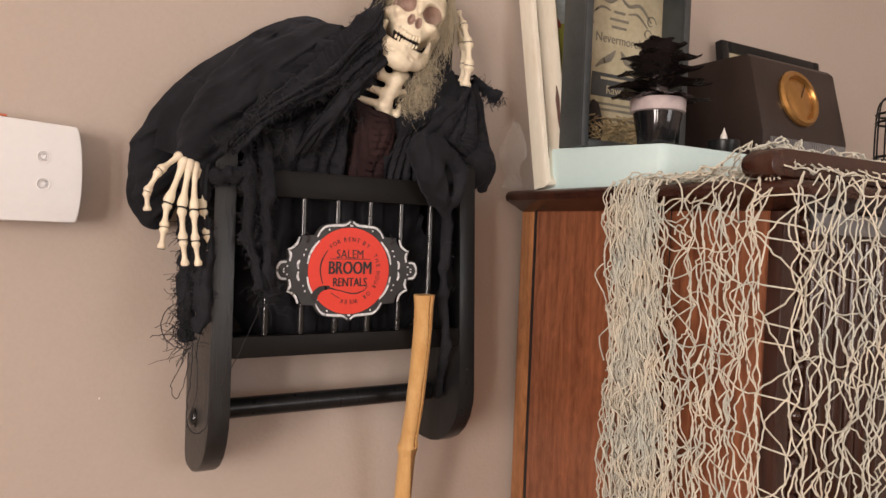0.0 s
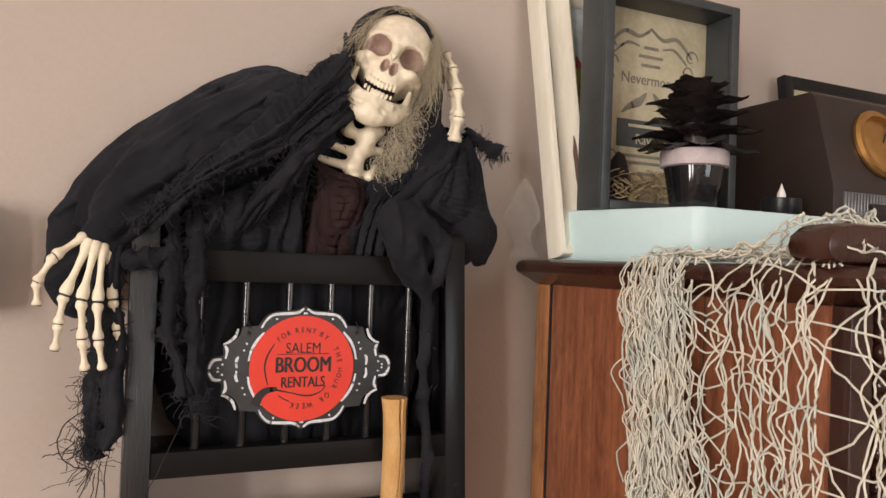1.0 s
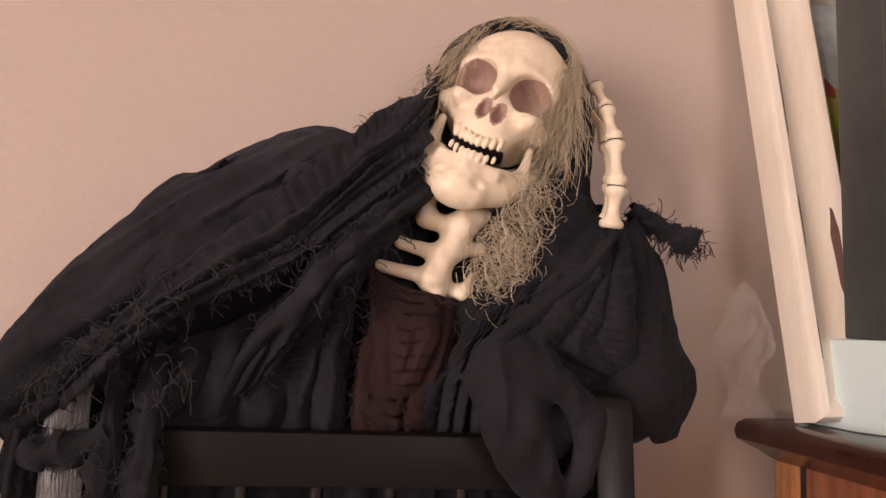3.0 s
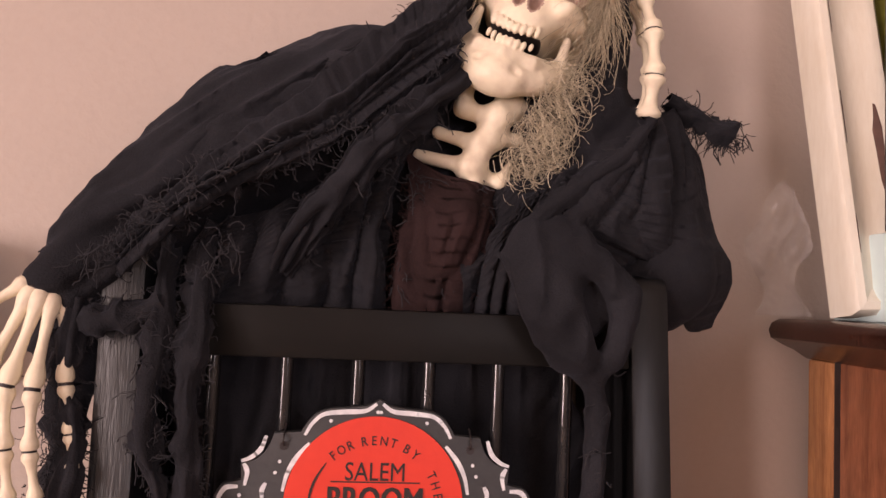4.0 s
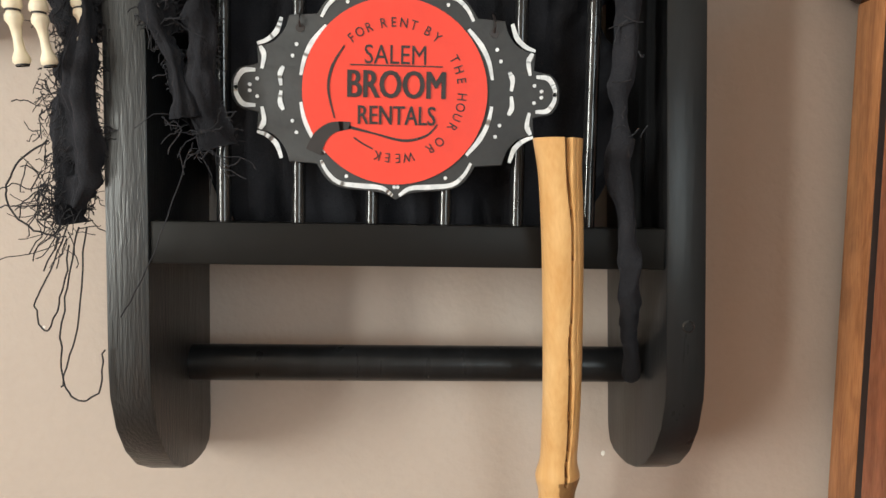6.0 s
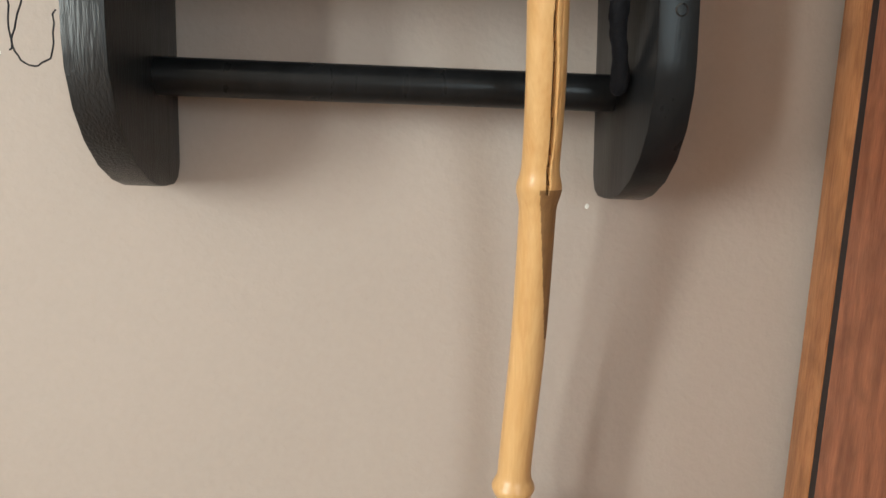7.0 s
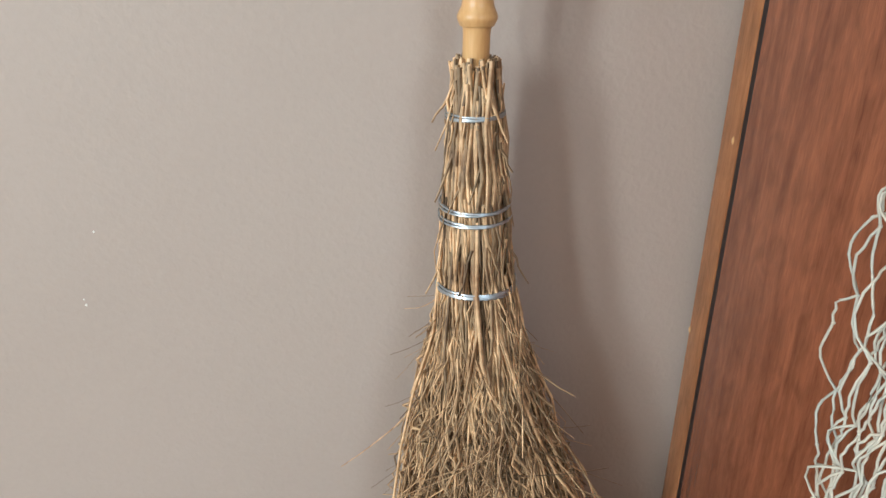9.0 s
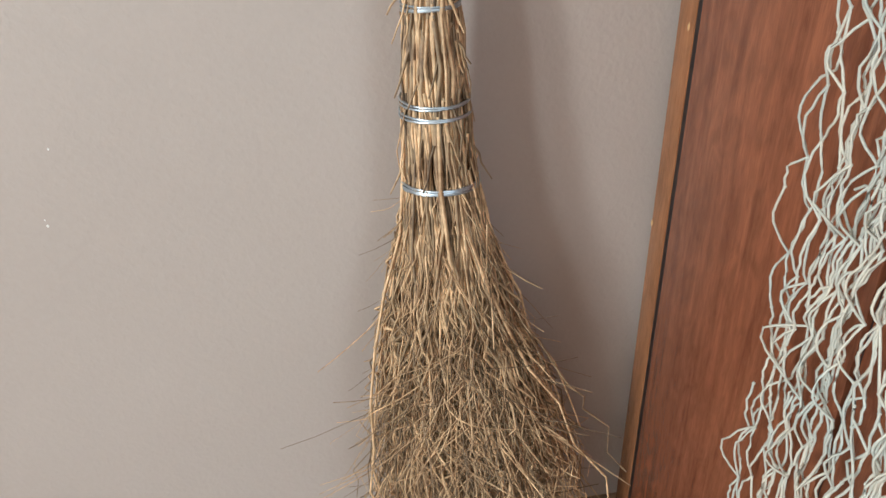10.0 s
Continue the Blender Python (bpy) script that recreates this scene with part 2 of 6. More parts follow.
def spline(pts, steps=8, closed=False):
    """Catmull-Rom through points of any size."""
    P = [np.array(p, float) for p in pts]
    n, out = len(P), []
    for i in range(n if closed else n - 1):
        g = lambda k: P[k % n] if closed else P[min(max(k, 0), n - 1)]
        a, b, c, d = g(i - 1), g(i), g(i + 1), g(i + 2)
        for s in range(steps):
            t = s / steps
            out.append(0.5 * (2 * b + (c - a) * t + (2 * a - 5 * b + 4 * c - d) * t * t + (3 * b - a - 3 * c + d) * t ** 3))
    if not closed:
        out.append(P[-1])
    return [tuple(float(x) for x in p) for p in out]


# ---- the room ----
def wall_with_holes(name, label, axis, at, thick, span, height, holes):
    """A wall in the plane axis=at; holes: (a0, a1, z0, z1) along the wall, in order."""
    bm = bmesh.new()
    blocks, edge = [], span[0]
    for a0, a1, z0, z1 in holes:
        blocks += [(edge, a0, -0.155, height), (a0, a1, -0.155, z0), (a0, a1, z1, height)]
        edge = a1
    for s0, s1, h0, h1 in blocks + [(edge, span[1], -0.155, height)]:
        if axis == "x":
            box(bm, at, at + thick, s0, s1, h0, h1)
        else:
            box(bm, s0, s1, at, at + thick, h0, h1)
    return tagged(link(name, bm, WALL), label, "wall", kind="structure")


HEIGHT = 2.5
tagged(link("wall_north", boxed(-2.35, 2.75, 1.035, 1.155, -0.155, HEIGHT), WALL), "taupe painted wall with fine roller texture", "wall", kind="structure")
wall_with_holes("wall_west", "taupe painted wall with two narrow windows", "x", -2.35, 0.15, (-2.95, 1.035), HEIGHT, [(-2.08, -1.62, 0.5, 2.0), (-1.18, -0.72, 0.5, 2.0)])
wall_with_holes("wall_south", "taupe painted wall with a window", "y", -2.95, 0.15, (-2.2, 2.6), HEIGHT, [(0.9, 2.1, 0.75, 2.05)])
tagged(link("wall_east", boxed(2.6, 2.75, -2.95, 1.035, -0.155, HEIGHT), WALL), "taupe painted wall", "wall", kind="structure")
tagged(link("ceiling", boxed(-2.35, 2.75, -2.95, 1.155, HEIGHT, HEIGHT + 0.1), WHITE_TRIM), "white painted ceiling", "ceiling", kind="structure")
floor_ob = tagged(link("floor", boxed(-2.35, 2.75, -2.95, 1.155, -0.255, -0.155), FLOOR), "brown wooden plank floor", "floor", kind="structure")


def window(name, axis, at, a0, a1, z0, z1):
    top = thing(name, "white painted window with clear panes", "window", kind="structure")
    w, am, zm = 0.05, (a0 + a1) / 2, (z0 + z1) / 2
    bars = [(a0, a0 + w, z0, z1), (a1 - w, a1, z0, z1), (a0 + w, a1 - w, z0, z0 + w), (a0 + w, a1 - w, z1 - w, z1), (a0 + w, a1 - w, zm - 0.02, zm + 0.02)]
    bm = bmesh.new()
    for s0, s1, h0, h1 in bars:
        if axis == "x":
            box(bm, at - 0.03, at + 0.03, s0, s1, h0, h1, 0.004)
        else:
            box(bm, s0, s1, at - 0.03, at + 0.03, h0, h1, 0.004)
    part("window_frame", bm, WHITE_TRIM, top)
    for h0, h1 in ((z0 + w, zm - 0.02), (zm + 0.02, z1 - w)):
        g = boxed(at - 0.003, at + 0.003, a0 + w, a1 - w, h0, h1) if axis == "x" else boxed(a0 + w, a1 - w, at - 0.003, at + 0.003, h0, h1)
        part("pane", g, GLASS, top).visible_shadow = False


window("window_1", "x", -2.28, -2.08, -1.62, 0.5, 2.0)
window("window_3", "x", -2.28, -1.18, -0.72, 0.5, 2.0)
window("window_2", "y", -2.88, 0.9, 2.1, 0.75, 2.05)


# ---- wall rack with a towel bar ----
def wall_rack():
    rack = thing("wall_rack", "black painted wooden wall rack with spindles and a towel bar", "rack")
    prof = [(1.033, 1.178), (0.915, 1.178), (0.908, 1.175), (0.904, 1.167), (0.904, 0.868)]
    prof += [(0.904 + 0.098 * (1 - math.cos(a)), 0.868 - 0.090 * math.sin(a)) for a in (0.2, 0.45, 0.7, 0.95, 1.2, 1.4, 1.5708)]
    prof += [(1.018, 0.778), (1.028, 0.782), (1.033, 0.792)]
    for x0, x1, mat, lean in ((0.1715, 0.196, BLACK_WORN, 0.0), (0.5033, 0.5278, BLACK_PAINT, 0.042)):
        bm = prism(bmesh.new(), prof, x0, x1, plane="yz", bevel=0.0016)
        for v in bm.verts:   # the second panel stands a little out of true
            v.co.x -= lean * (v.co.z - 0.875)
        part("side_panel", bm, mat, rack)
    part("top_rail", boxed(0.196, 0.4925, 0.906, 0.925, 1.1185, 1.1495, 0.0015), BLACK_SATIN, rack)
    part("bottom_rail", boxed(0.196, 0.5005, 0.906, 0.925, 0.930, 0.955, 0.0015), BLACK_SATIN, rack)
    part("back_rail", boxed(0.196, 0.4925, 1.018, 1.033, 1.118, 1.149, 0.0015), BLACK_PAINT, rack)
    part("basket_floor", boxed(0.196, 0.5005, 0.927, 1.033, 0.932, 0.942, 0.001), BLACK_PAINT, rack)
    for k in range(6):
        x = 0.2363 + 0.0437 * k
        part("spindle", tube(bmesh.new(), [(x, 0.916, 0.955), (x, 0.916, 1.04), (x, 0.916, 1.1185)], 0.0044, 14), BLACK_GLOSS, rack)
    bm = tube(bmesh.new(), [(0.196 + 0.0308 * k, 0.988, 0.8525) for k in range(11)], 0.0128, 24)
    part("towel_bar", bm, BLACK_PAINT, rack)
    for x, s in ((0.1715, -1), (0.5285, 1)):
        bm = lathe(bmesh.new(), [(0.0115, 0), (0.0115, s * 0.001), (0.0095, s * 0.005), (0.0045, s * 0.0075), (0.0004, s * 0.008)], (x, 0.975, 0.8485), 18, axis="x")
        part("end_cap", bm, BLACK_GLOSS, rack)
    bm = lathe(bmesh.new(), [(0.0044, -0.0012), (0.0044, -0.0002), (0.0030, 0.0004), (0.0027, -0.0008), (0.0004, -0.0008)], (0.516, 0.904, 0.896), 14, axis="y")
    part("screw", bm, BLACK_GLOSS, rack, "small dark recessed screw")
    return rack


wall_rack()


# ---- lettering ----
def glyphs(bm, text, size, place, extrude=0.0003, squeeze=1.0):
    """Text from the built-in font, flat in x-z, facing -y, centred on the pose place."""
    cu = bpy.data.curves.new("lettering", "FONT")
    cu.body, cu.size, cu.align_x, cu.align_y, cu.extrude, cu.resolution_u = text, size, "CENTER", "CENTER", extrude, 3
    ob = bpy.data.objects.new("lettering", cu)
    scene.collection.objects.link(ob)
    dg = bpy.context.evaluated_depsgraph_get()
    me = bpy.data.meshes.new_from_object(ob.evaluated_get(dg))
    me.transform(place @ pose(0, 0, 0, 90) @ Matrix.Diagonal((squeeze, 1, 1, 1)))
    bm.from_mesh(me)
    bpy.data.meshes.remove(me)
    bpy.data.objects.remove(ob)
    bpy.data.curves.remove(cu)
    return bm


def stroke(bm, pts, w, y, d=0.0005):
    """A flat painted stroke through (x, z) points, w wide or tapering by a list."""
    P = [Vector((a, b)) for a, b in spline(pts, 6)] if len(pts) > 2 else [Vector(p) for p in pts]
    n = len(P)
    ws = [w] * n if not hasattr(w, "__len__") else [float(np.interp(i / (n - 1), np.linspace(0, 1, len(w)), w)) for i in range(n)]
    left, right = [], []
    for i, p in enumerate(P):
        t = (P[min(i + 1, n - 1)] - P[max(i - 1, 0)]).normalized()
        q = Vector((-t.y, t.x)) * ws[i] / 2
        e = (-t if i == 0 else t if i == n - 1 else t * 0) * ws[i] * 0.25
        left.append(p + q + e)
        right.append(p - q + e)
    for a in range(n - 1):
        quad = [left[a], left[a + 1], right[a + 1], right[a]]
        lo = [bm.verts.new((v.x, y, v.y)) for v in quad]
        hi = [bm.verts.new((v.x, y - d, v.y)) for v in quad]
        bm.faces.new(hi)
        for k in range(4):
            bm.faces.new((lo[k], lo[(k + 1) % 4], hi[(k + 1) % 4], hi[k]))
    bmesh.ops.remove_doubles(bm, verts=bm.verts, dist=1e-6)
    return bm


def disc(bm, x, z, r, y, d, n=12):
    return prism(bm, [(x + r * math.cos(6.28318 * k / n), z + r * math.sin(6.28318 * k / n)) for k in range(n)], y, y - d)


def broom_sign():
    cx, cz, y0, y1 = 0.3380, 1.0325, 0.9112, 0.9055
    sign = thing("wooden_sign", "dark grey scalloped wooden sign with an orange-red disc", "sign")
    u = 0.0001925
    quad = [(0, 327), (38, 308), (95, 300), (160, 294), (205, 272), (240, 222)]
    quad2 = [(322, 216), (338, 172), (372, 136), (418, 122), (414, 72), (436, 66), (470, 58), (490, 28), (494, 0)]
    q1 = [(a * u, b * u) for a, b in spline(quad, 4)] + [(a * u, b * u) for a, b in quad2[:1]]
    q1 += [(a * u, b * u) for a, b in spline(quad2[:4], 4)[1:]] + [(a * u, b * u) for a, b in spline(quad2[4:], 4)]
    ring = q1 + [(a, -b) for a, b in q1[-2::-1]]
    ring = ring + [(-a, b) for a, b in ring[-2:0:-1]]
    part("board", prism(bmesh.new(), [(cx + a, cz + b) for a, b in ring], y0, y1, bevel=0.0008), SLATE, sign)
    part("disc", disc(bmesh.new(), cx - 0.001, cz - 0.0005, 0.0535, y1, 0.0012, 72), RED, sign, "orange-red painted disc")
    ys = y1 - 0.0003
    for sx in (-1, 1):
        bm = disc(bmesh.new(), cx + sx * 290 * u, cz + 178 * u, 0.0026, y1 + 0.0002, 0.0006, 14)
        part("hole", bm, INK, sign, "dark drilled hanging hole")
        bm = tube(bmesh.new(), spline([(cx + sx * 290 * u, y1 - 0.001, cz + 180 * u), (cx + sx * 291 * u, y1 - 0.003, cz + 205 * u), (cx + sx * 288 * u, 0.9105, cz + 240 * u)], 4), 0.0006, 6)
        part("hanging_wire", bm, INK, sign)
    # white marker scrolls, mirrored about both axes
    lines = [[(12, 312), (45, 291), (110, 286), (170, 278), (205, 250), (226, 214)],
             [(345, 205), (360, 165), (388, 140), (414, 130)], [(407, 120), (396, 96), (402, 58)],
             [(424, 52), (458, 48), (478, 18), (478, -4)],
             [(214, 186), (252, 140), (276, 92), (287, 42)], [(340, 62), (349, 40), (346, 10)]]
    for sx in (-1, 1):
        for sz in (-1, 1):
            for ln in lines:
                bm = stroke(bmesh.new(), [(cx + sx * a * u, cz + sz * b * u) for a, b in ln], [0.0019, 0.003, 0.0024, 0.0017], ys + 0.0003)
                part("scroll", bm, CHALK, sign, "white marker scroll")
    for sx in (-1, 1):
        for sz in (-1, 1):
            for a, b in ((5, 288), (150, 258), (300, 130), (312, 96), (416, 26), (438, 9)):
                part("dot", disc(bmesh.new(), cx + sx * a * u, cz + sz * b * u, 0.0011, y1, 0.0006, 8), CHALK, sign)
    yl = y1 - 0.0014
    bm = bmesh.new()
    glyphs(bm, "SALEM", 0.0155, pose(cx - 0.001, yl, cz + 0.0198), squeeze=0.82)
    part("lettering", bm, INK, sign)
    for word, size, z, weight in (("BROOM", 0.0225, 0.0026, 0.0005), ("RENTALS", 0.0155, -0.0148, 0.0002)):
        bm = bmesh.new()
        for i, dx in enumerate((-weight, 0, weight)):
            glyphs(bm, word, size, pose(cx - 0.0003 + dx, yl - 0.0001 * i, cz + z), extrude=0.0004, squeeze=0.72)
        part("lettering", bm, INK, sign)
    bm, k = bmesh.new(), 0
    for word, start, step in (("FOR", 131, 8.6), ("RENT", 101, 8.8), ("BY", 62, 9.5), ("THE", 29, 9.5), ("HOUR", -4, 9.0), ("OR", -48, 10), ("WEEK", -78, 9.0)):
        for i, ch in enumerate(word):
            a = radians(start - step * i)
            glyphs(bm, ch, 0.0078, pose(cx - 0.001 + 0.0385 * math.cos(a), yl, cz + 0.0385 * math.sin(a)) @ pose(0, 0, 0, 0, 90 - math.degrees(a), 0), squeeze=0.85)
    part("lettering", bm, INK, sign)
    bm = stroke(bmesh.new(), [(cx - 0.027, cz + 0.0142), (cx + 0.026, cz + 0.0142)], 0.0007, y1 - 0.0012)
    arc = [(cx - 0.001 + 0.0385 * math.cos(radians(a)), cz + 0.0385 * math.sin(radians(a))) for a in (140, 160, 180, 205)]
    stroke(bm, arc, [0.0007, 0.0016, 0.0014, 0.0008], y1 - 0.0012)
    stroke(bm, [(cx - 0.027, cz - 0.0215), (cx - 0.014, cz - 0.0245), (cx + 0.004, cz - 0.0285), (cx + 0.017, cz - 0.0255), (cx + 0.0235, cz - 0.019)], [0.002, 0.0011, 0.0016, 0.0012, 0.0007], y1 - 0.0012)
    stroke(bm, [(cx - 0.0245, cz - 0.0275), (cx - 0.019, cz - 0.031), (cx - 0.014, cz - 0.0335)], 0.0009, y1 - 0.0012)
    stroke(bm, [(cx - 0.0275, cz - 0.0205), (cx - 0.037, cz - 0.022), (cx - 0.0435, cz - 0.027), (cx - 0.047, cz - 0.034)], [0.004, 0.0065, 0.008, 0.009], y1 - 0.0012)
    part("broom_drawing", bm, INK, sign, "black painted broom")
    return sign


broom_sign()


# ---- the broom ----
def broom():
    br = thing("broom", "twig broom with a split bamboo handle, leaning on the rack", "broom")
    rnd = random.Random(3)
    axis = spline([(0.4258, 0.872, 1.0045), (0.4335, 0.888, 0.95), (0.4428, 0.918, 0.855), (0.4468, 0.940, 0.789), (0.4490, 0.957, 0.69), (0.4465, 0.966, 0.60), (0.4460, 0.9675, 0.575), (0.4458, 0.968, 0.56), (0.4455, 0.970, 0.52)], 26)
    bm, n = bmesh.new(), 120
    rings = []

    def groove(z):
        """Angle and half width of the long split."""
        return 4.98 + 0.05 * math.sin(z * 55) + 0.025 * math.sin(z * 140), 0.11 + 0.05 * math.sin(z * 38 + 1)

    def flake(ang, z):
        """The torn tongue below the upper knot, 0 outside it."""
        t = (0.792 - z) / 0.105
        return max(0.0, math.cos(ang - 5.35 - 0.45 * t) - (0.70 + 0.28 * t)) if 0 < t < 1 else 0.0

    for x, y, z in axis:
        r = 0.0120 + 0.0015 * math.exp(-((1.006 - z) / 0.012) ** 2) + 0.0027 * math.exp(-((z - 0.789) / 0.008) ** 2) + 0.0036 * math.exp(-((z - 0.570) / 0.006) ** 2) - 0.0014 * (z < 0.563)
        ring = []
        for k in range(n):
            a = 6.28318 * k / n
            mid, half = groove(z)
            rr = r * (1 - 0.25 * flake(a, z))
            if z > 0.786 and abs(a - mid) < half:
                rr *= 1 - 0.42 * (1 - (abs(a - mid) / half) ** 2)
            if z > 0.80:
                rr *= 1 - 0.05 * math.exp(-((a - 5.32 - 0.04 * math.sin(90 * z)) / 0.03) ** 2)
            ring.append(bm.verts.new((x + rr * math.cos(a), y + rr * math.sin(a), z)))
        rings.append(ring)
    for i, (a, b) in enumerate(zip(rings, rings[1:])):
        for k in range(n):
            f = bm.faces.new((a[k], b[k], b[(k + 1) % n], a[(k + 1) % n]))
            ang, z = 6.28318 * (k + 0.5) / n, axis[i][2]
            mid, half = groove(z)
            if (z > 0.786 and abs(ang - mid) < 0.6 * half) or flake(ang, z) > 0:
                f.material_index = 1
    bm.faces.new(rings[0])
    bm.faces.new(rings[-1][::-1])
    bmesh.ops.recalc_face_normals(bm, faces=bm.faces)
    part("handle", bm, [BAMBOO, BAMBOO_SCAR], br, "honey-coloured bamboo handle with a long split")

    def axis_at(z):
        t = (0.575 - z) / 0.7
        return Vector((0.4460 + 0.046 * t * t - 0.002 * t, 0.971 - 0.018 * t, z))

    def spread(z):
        return float(np.interp(z, [-0.15, 0.0, 0.1, 0.2, 0.27, 0.336, 0.404, 0.494, 0.525, 0.541], [0.108, 0.099, 0.083, 0.062, 0.048, 0.034, 0.029, 0.0215, 0.02, 0.0165]))

    verts, faces = [], []

    def strand(pts, r):
        base = len(verts)
        for i, p in enumerate(pts):
            d = (pts[min(i + 1, len(pts) - 1)] - pts[max(i - 1, 0)]).normalized()
            u = d.cross(Vector((0.3, 1, 0.1))).normalized()
            w = d.cross(u)
            rr = r * (1 - 0.55 * i / (len(pts) - 1))
            for k in range(3):
                verts.append(tuple(p + rr * (u * math.cos(2.0944 * k) + w * math.sin(2.0944 * k))))
        for i in range(len(pts) - 1):
            for k in range(3):
                a, b = base + 3 * i + k, base + 3 * i + (k + 1) % 3
                faces.append((a, b, b + 3, a + 3))

    for s in range(1500):
        a, q = rnd.random() * 6.28318, math.sqrt(rnd.random())
        q = q if s % 3 else 1.0 - 0.1 * rnd.random()
        top = 0.541 - rnd.random() * 0.010 if s < 300 else (rnd.uniform(0.2, 0.35) if rnd.random() < 0.85 else rnd.uniform(0.35, 0.525))
        low = rnd.uniform(-0.15, 0.08) if rnd.random() < 0.7 else rnd.uniform(0.05, 0.3)
        if top - low < 0.08:
            low = top - 0.12
        steps, pts, phase, amp = 12, [], rnd.random() * 6.28, rnd.uniform(0.0012, 0.0065)
        lean = rnd.gauss(0, 0.018)
        twist, skew = rnd.uniform(-0.6, 0.6), abs(rnd.gauss(0, 0.026)) - 0.008
        for i in range(steps):
            z = top + (low - top) * i / (steps - 1)
            c, R = axis_at(z), spread(z)
            loose = min(1.0, max(0.0, (0.33 - z) / 0.3))
            aa = a + twist * loose
            kink = amp * (0.5 + 1.6 * loose)
            p = c + Vector((math.cos(aa) * R * q + skew * loose * (i / steps) + lean * loose * math.sin(0.9 + 2.4 * i / steps + phase), math.sin(aa) * min(R, 0.05) * q, 0))
            p += Vector((math.sin(phase + 9 * i) * kink, math.cos(phase * 2 + 5 * i) * kink, 0)) + Vector((rnd.gauss(0, 1), rnd.gauss(0, 1), 0)) * kink * 0.5
            p.y = min(p.y, 1.03)
            pts.append(p)
        strand(pts, rnd.uniform(0.0012, 0.0027) if s < 300 else rnd.choice((0.0005, 0.0007, 0.0009, 0.0012, 0.0017)))
    for k in range(2300):  # broken twiglets, tangled and curled
        z = rnd.uniform(-0.14, 0.34)
        a, c = rnd.random() * 6.28, axis_at(z)
        R = spread(z) * rnd.uniform(0.7, 0.98)
        b = c + Vector((math.cos(a) * R, math.sin(a) * min(R, 0.05) - 0.003, 0))
        wild = 0.25 + 0.6 * min(1.0, max(0.0, (0.3 - z) / 0.2))
        h = Vector(((rnd.gauss(0, 0.55) - 0.55 * math.cos(a)) * wild + 0.2 * math.cos(a), rnd.gauss(-0.1, 0.25), -1)).normalized() * rnd.uniform(0.006, 0.014)
        bend, pts = Vector((rnd.gauss(0, 0.0026) - 0.0008 * math.cos(a), rnd.gauss(0, 0.001), rnd.gauss(0, 0.0012))) * wild, [b]
        for i in range(6):
            h = h + bend + Vector((rnd.gauss(0, 0.0016), rnd.gauss(0, 0.001), rnd.gauss(0, 0.0008)))
            pts.append(pts[-1] + h)
        for p in pts:
            p.y = min(p.y, 1.03)
        strand(pts, rnd.choice((0.0004, 0.0005, 0.0007, 0.0009, 0.0012)))
    for k in range(70):  # stubs and forks under the wires
        z, a = rnd.uniform(0.35, 0.535), rnd.uniform(3.3, 6.1)
        c, R = axis_at(z), spread(z)
        b = c + Vector((math.cos(a) * R, math.sin(a) * R, 0))
        h = Vector((rnd.gauss(0, 0.25), -0.06, -1)) * rnd.uniform(0.006, 0.011)
        strand([b + h * i + Vector((rnd.gauss(0, 0.0008), -0.0004 * i, 0)) for i in range(5)], rnd.uniform(0.0012, 0.0021))
    for s in range(130):  # strays that arch out, most of them on the loose side
        z = rnd.uniform(-0.02, 0.24)
        side = 1 if s % 4 else -1
        c = axis_at(z) + Vector((side * spread(z) * rnd.uniform(0.5, 0.95), rnd.uniform(-0.03, 0.01), 0))
        reach, drop = rnd.uniform(0.006, 0.036), rnd.uniform(0.06, 0.18)
        pts = [c + Vector((side * reach * math.sin(2.2 * i / 8), 0.006 * math.sin(i + s), -drop * (i / 8) ** 1.5)) + Vector((rnd.gauss(0, 0.0012), 0, rnd.gauss(0, 0.0012))) for i in range(9)]
        for p in pts:
            p.y = min(p.y, 1.03)
        strand(pts, rnd.uniform(0.0004, 0.0008))
    strand([Vector((0.465, 0.955, 0.47)), Vector((0.472, 0.955, 0.452)), Vector((0.476, 0.956, 0.435)), Vector((0.476, 0.957, 0.42)), Vector((0.480, 0.958, 0.402))], 0.0011)
    me = bpy.data.meshes.new("bristles")
    me.from_pydata(verts, [], faces)
    me.materials.append(TWIG)
    me.shade_smooth()
    ob = new("bristles", me)
    ob.parent = br
    tagged(ob, "thin dry brown twigs", kind="stuff")
    for z, turns in ((0.499, 3), (0.423, 2), (0.413, 2), (0.353, 4)):
        bm = bmesh.new()
        for t in range(turns):
            R, c = spread(z) + 0.0022, axis_at(z - 0.0022 * t)
            pts = [c + Vector((R * math.cos(6.28318 * k / 30), min(R, 0.05) * math.sin(6.28318 * k / 30), 0.0016 * math.sin(6.28318 * k / 30 + t) + rnd.gauss(0, 0.0002))) for k in range(31)]
            tube(bm, pts, 0.0011, 6, cap=False)
        part("binding_wire", bm, WIRE, br, "grey binding wire")
    return br


broom()


# ---- the old radio cabinet ----
CX, CB, CF, CT = 0.682, 1.02, 0.558, 1.154   # side, back, front, top


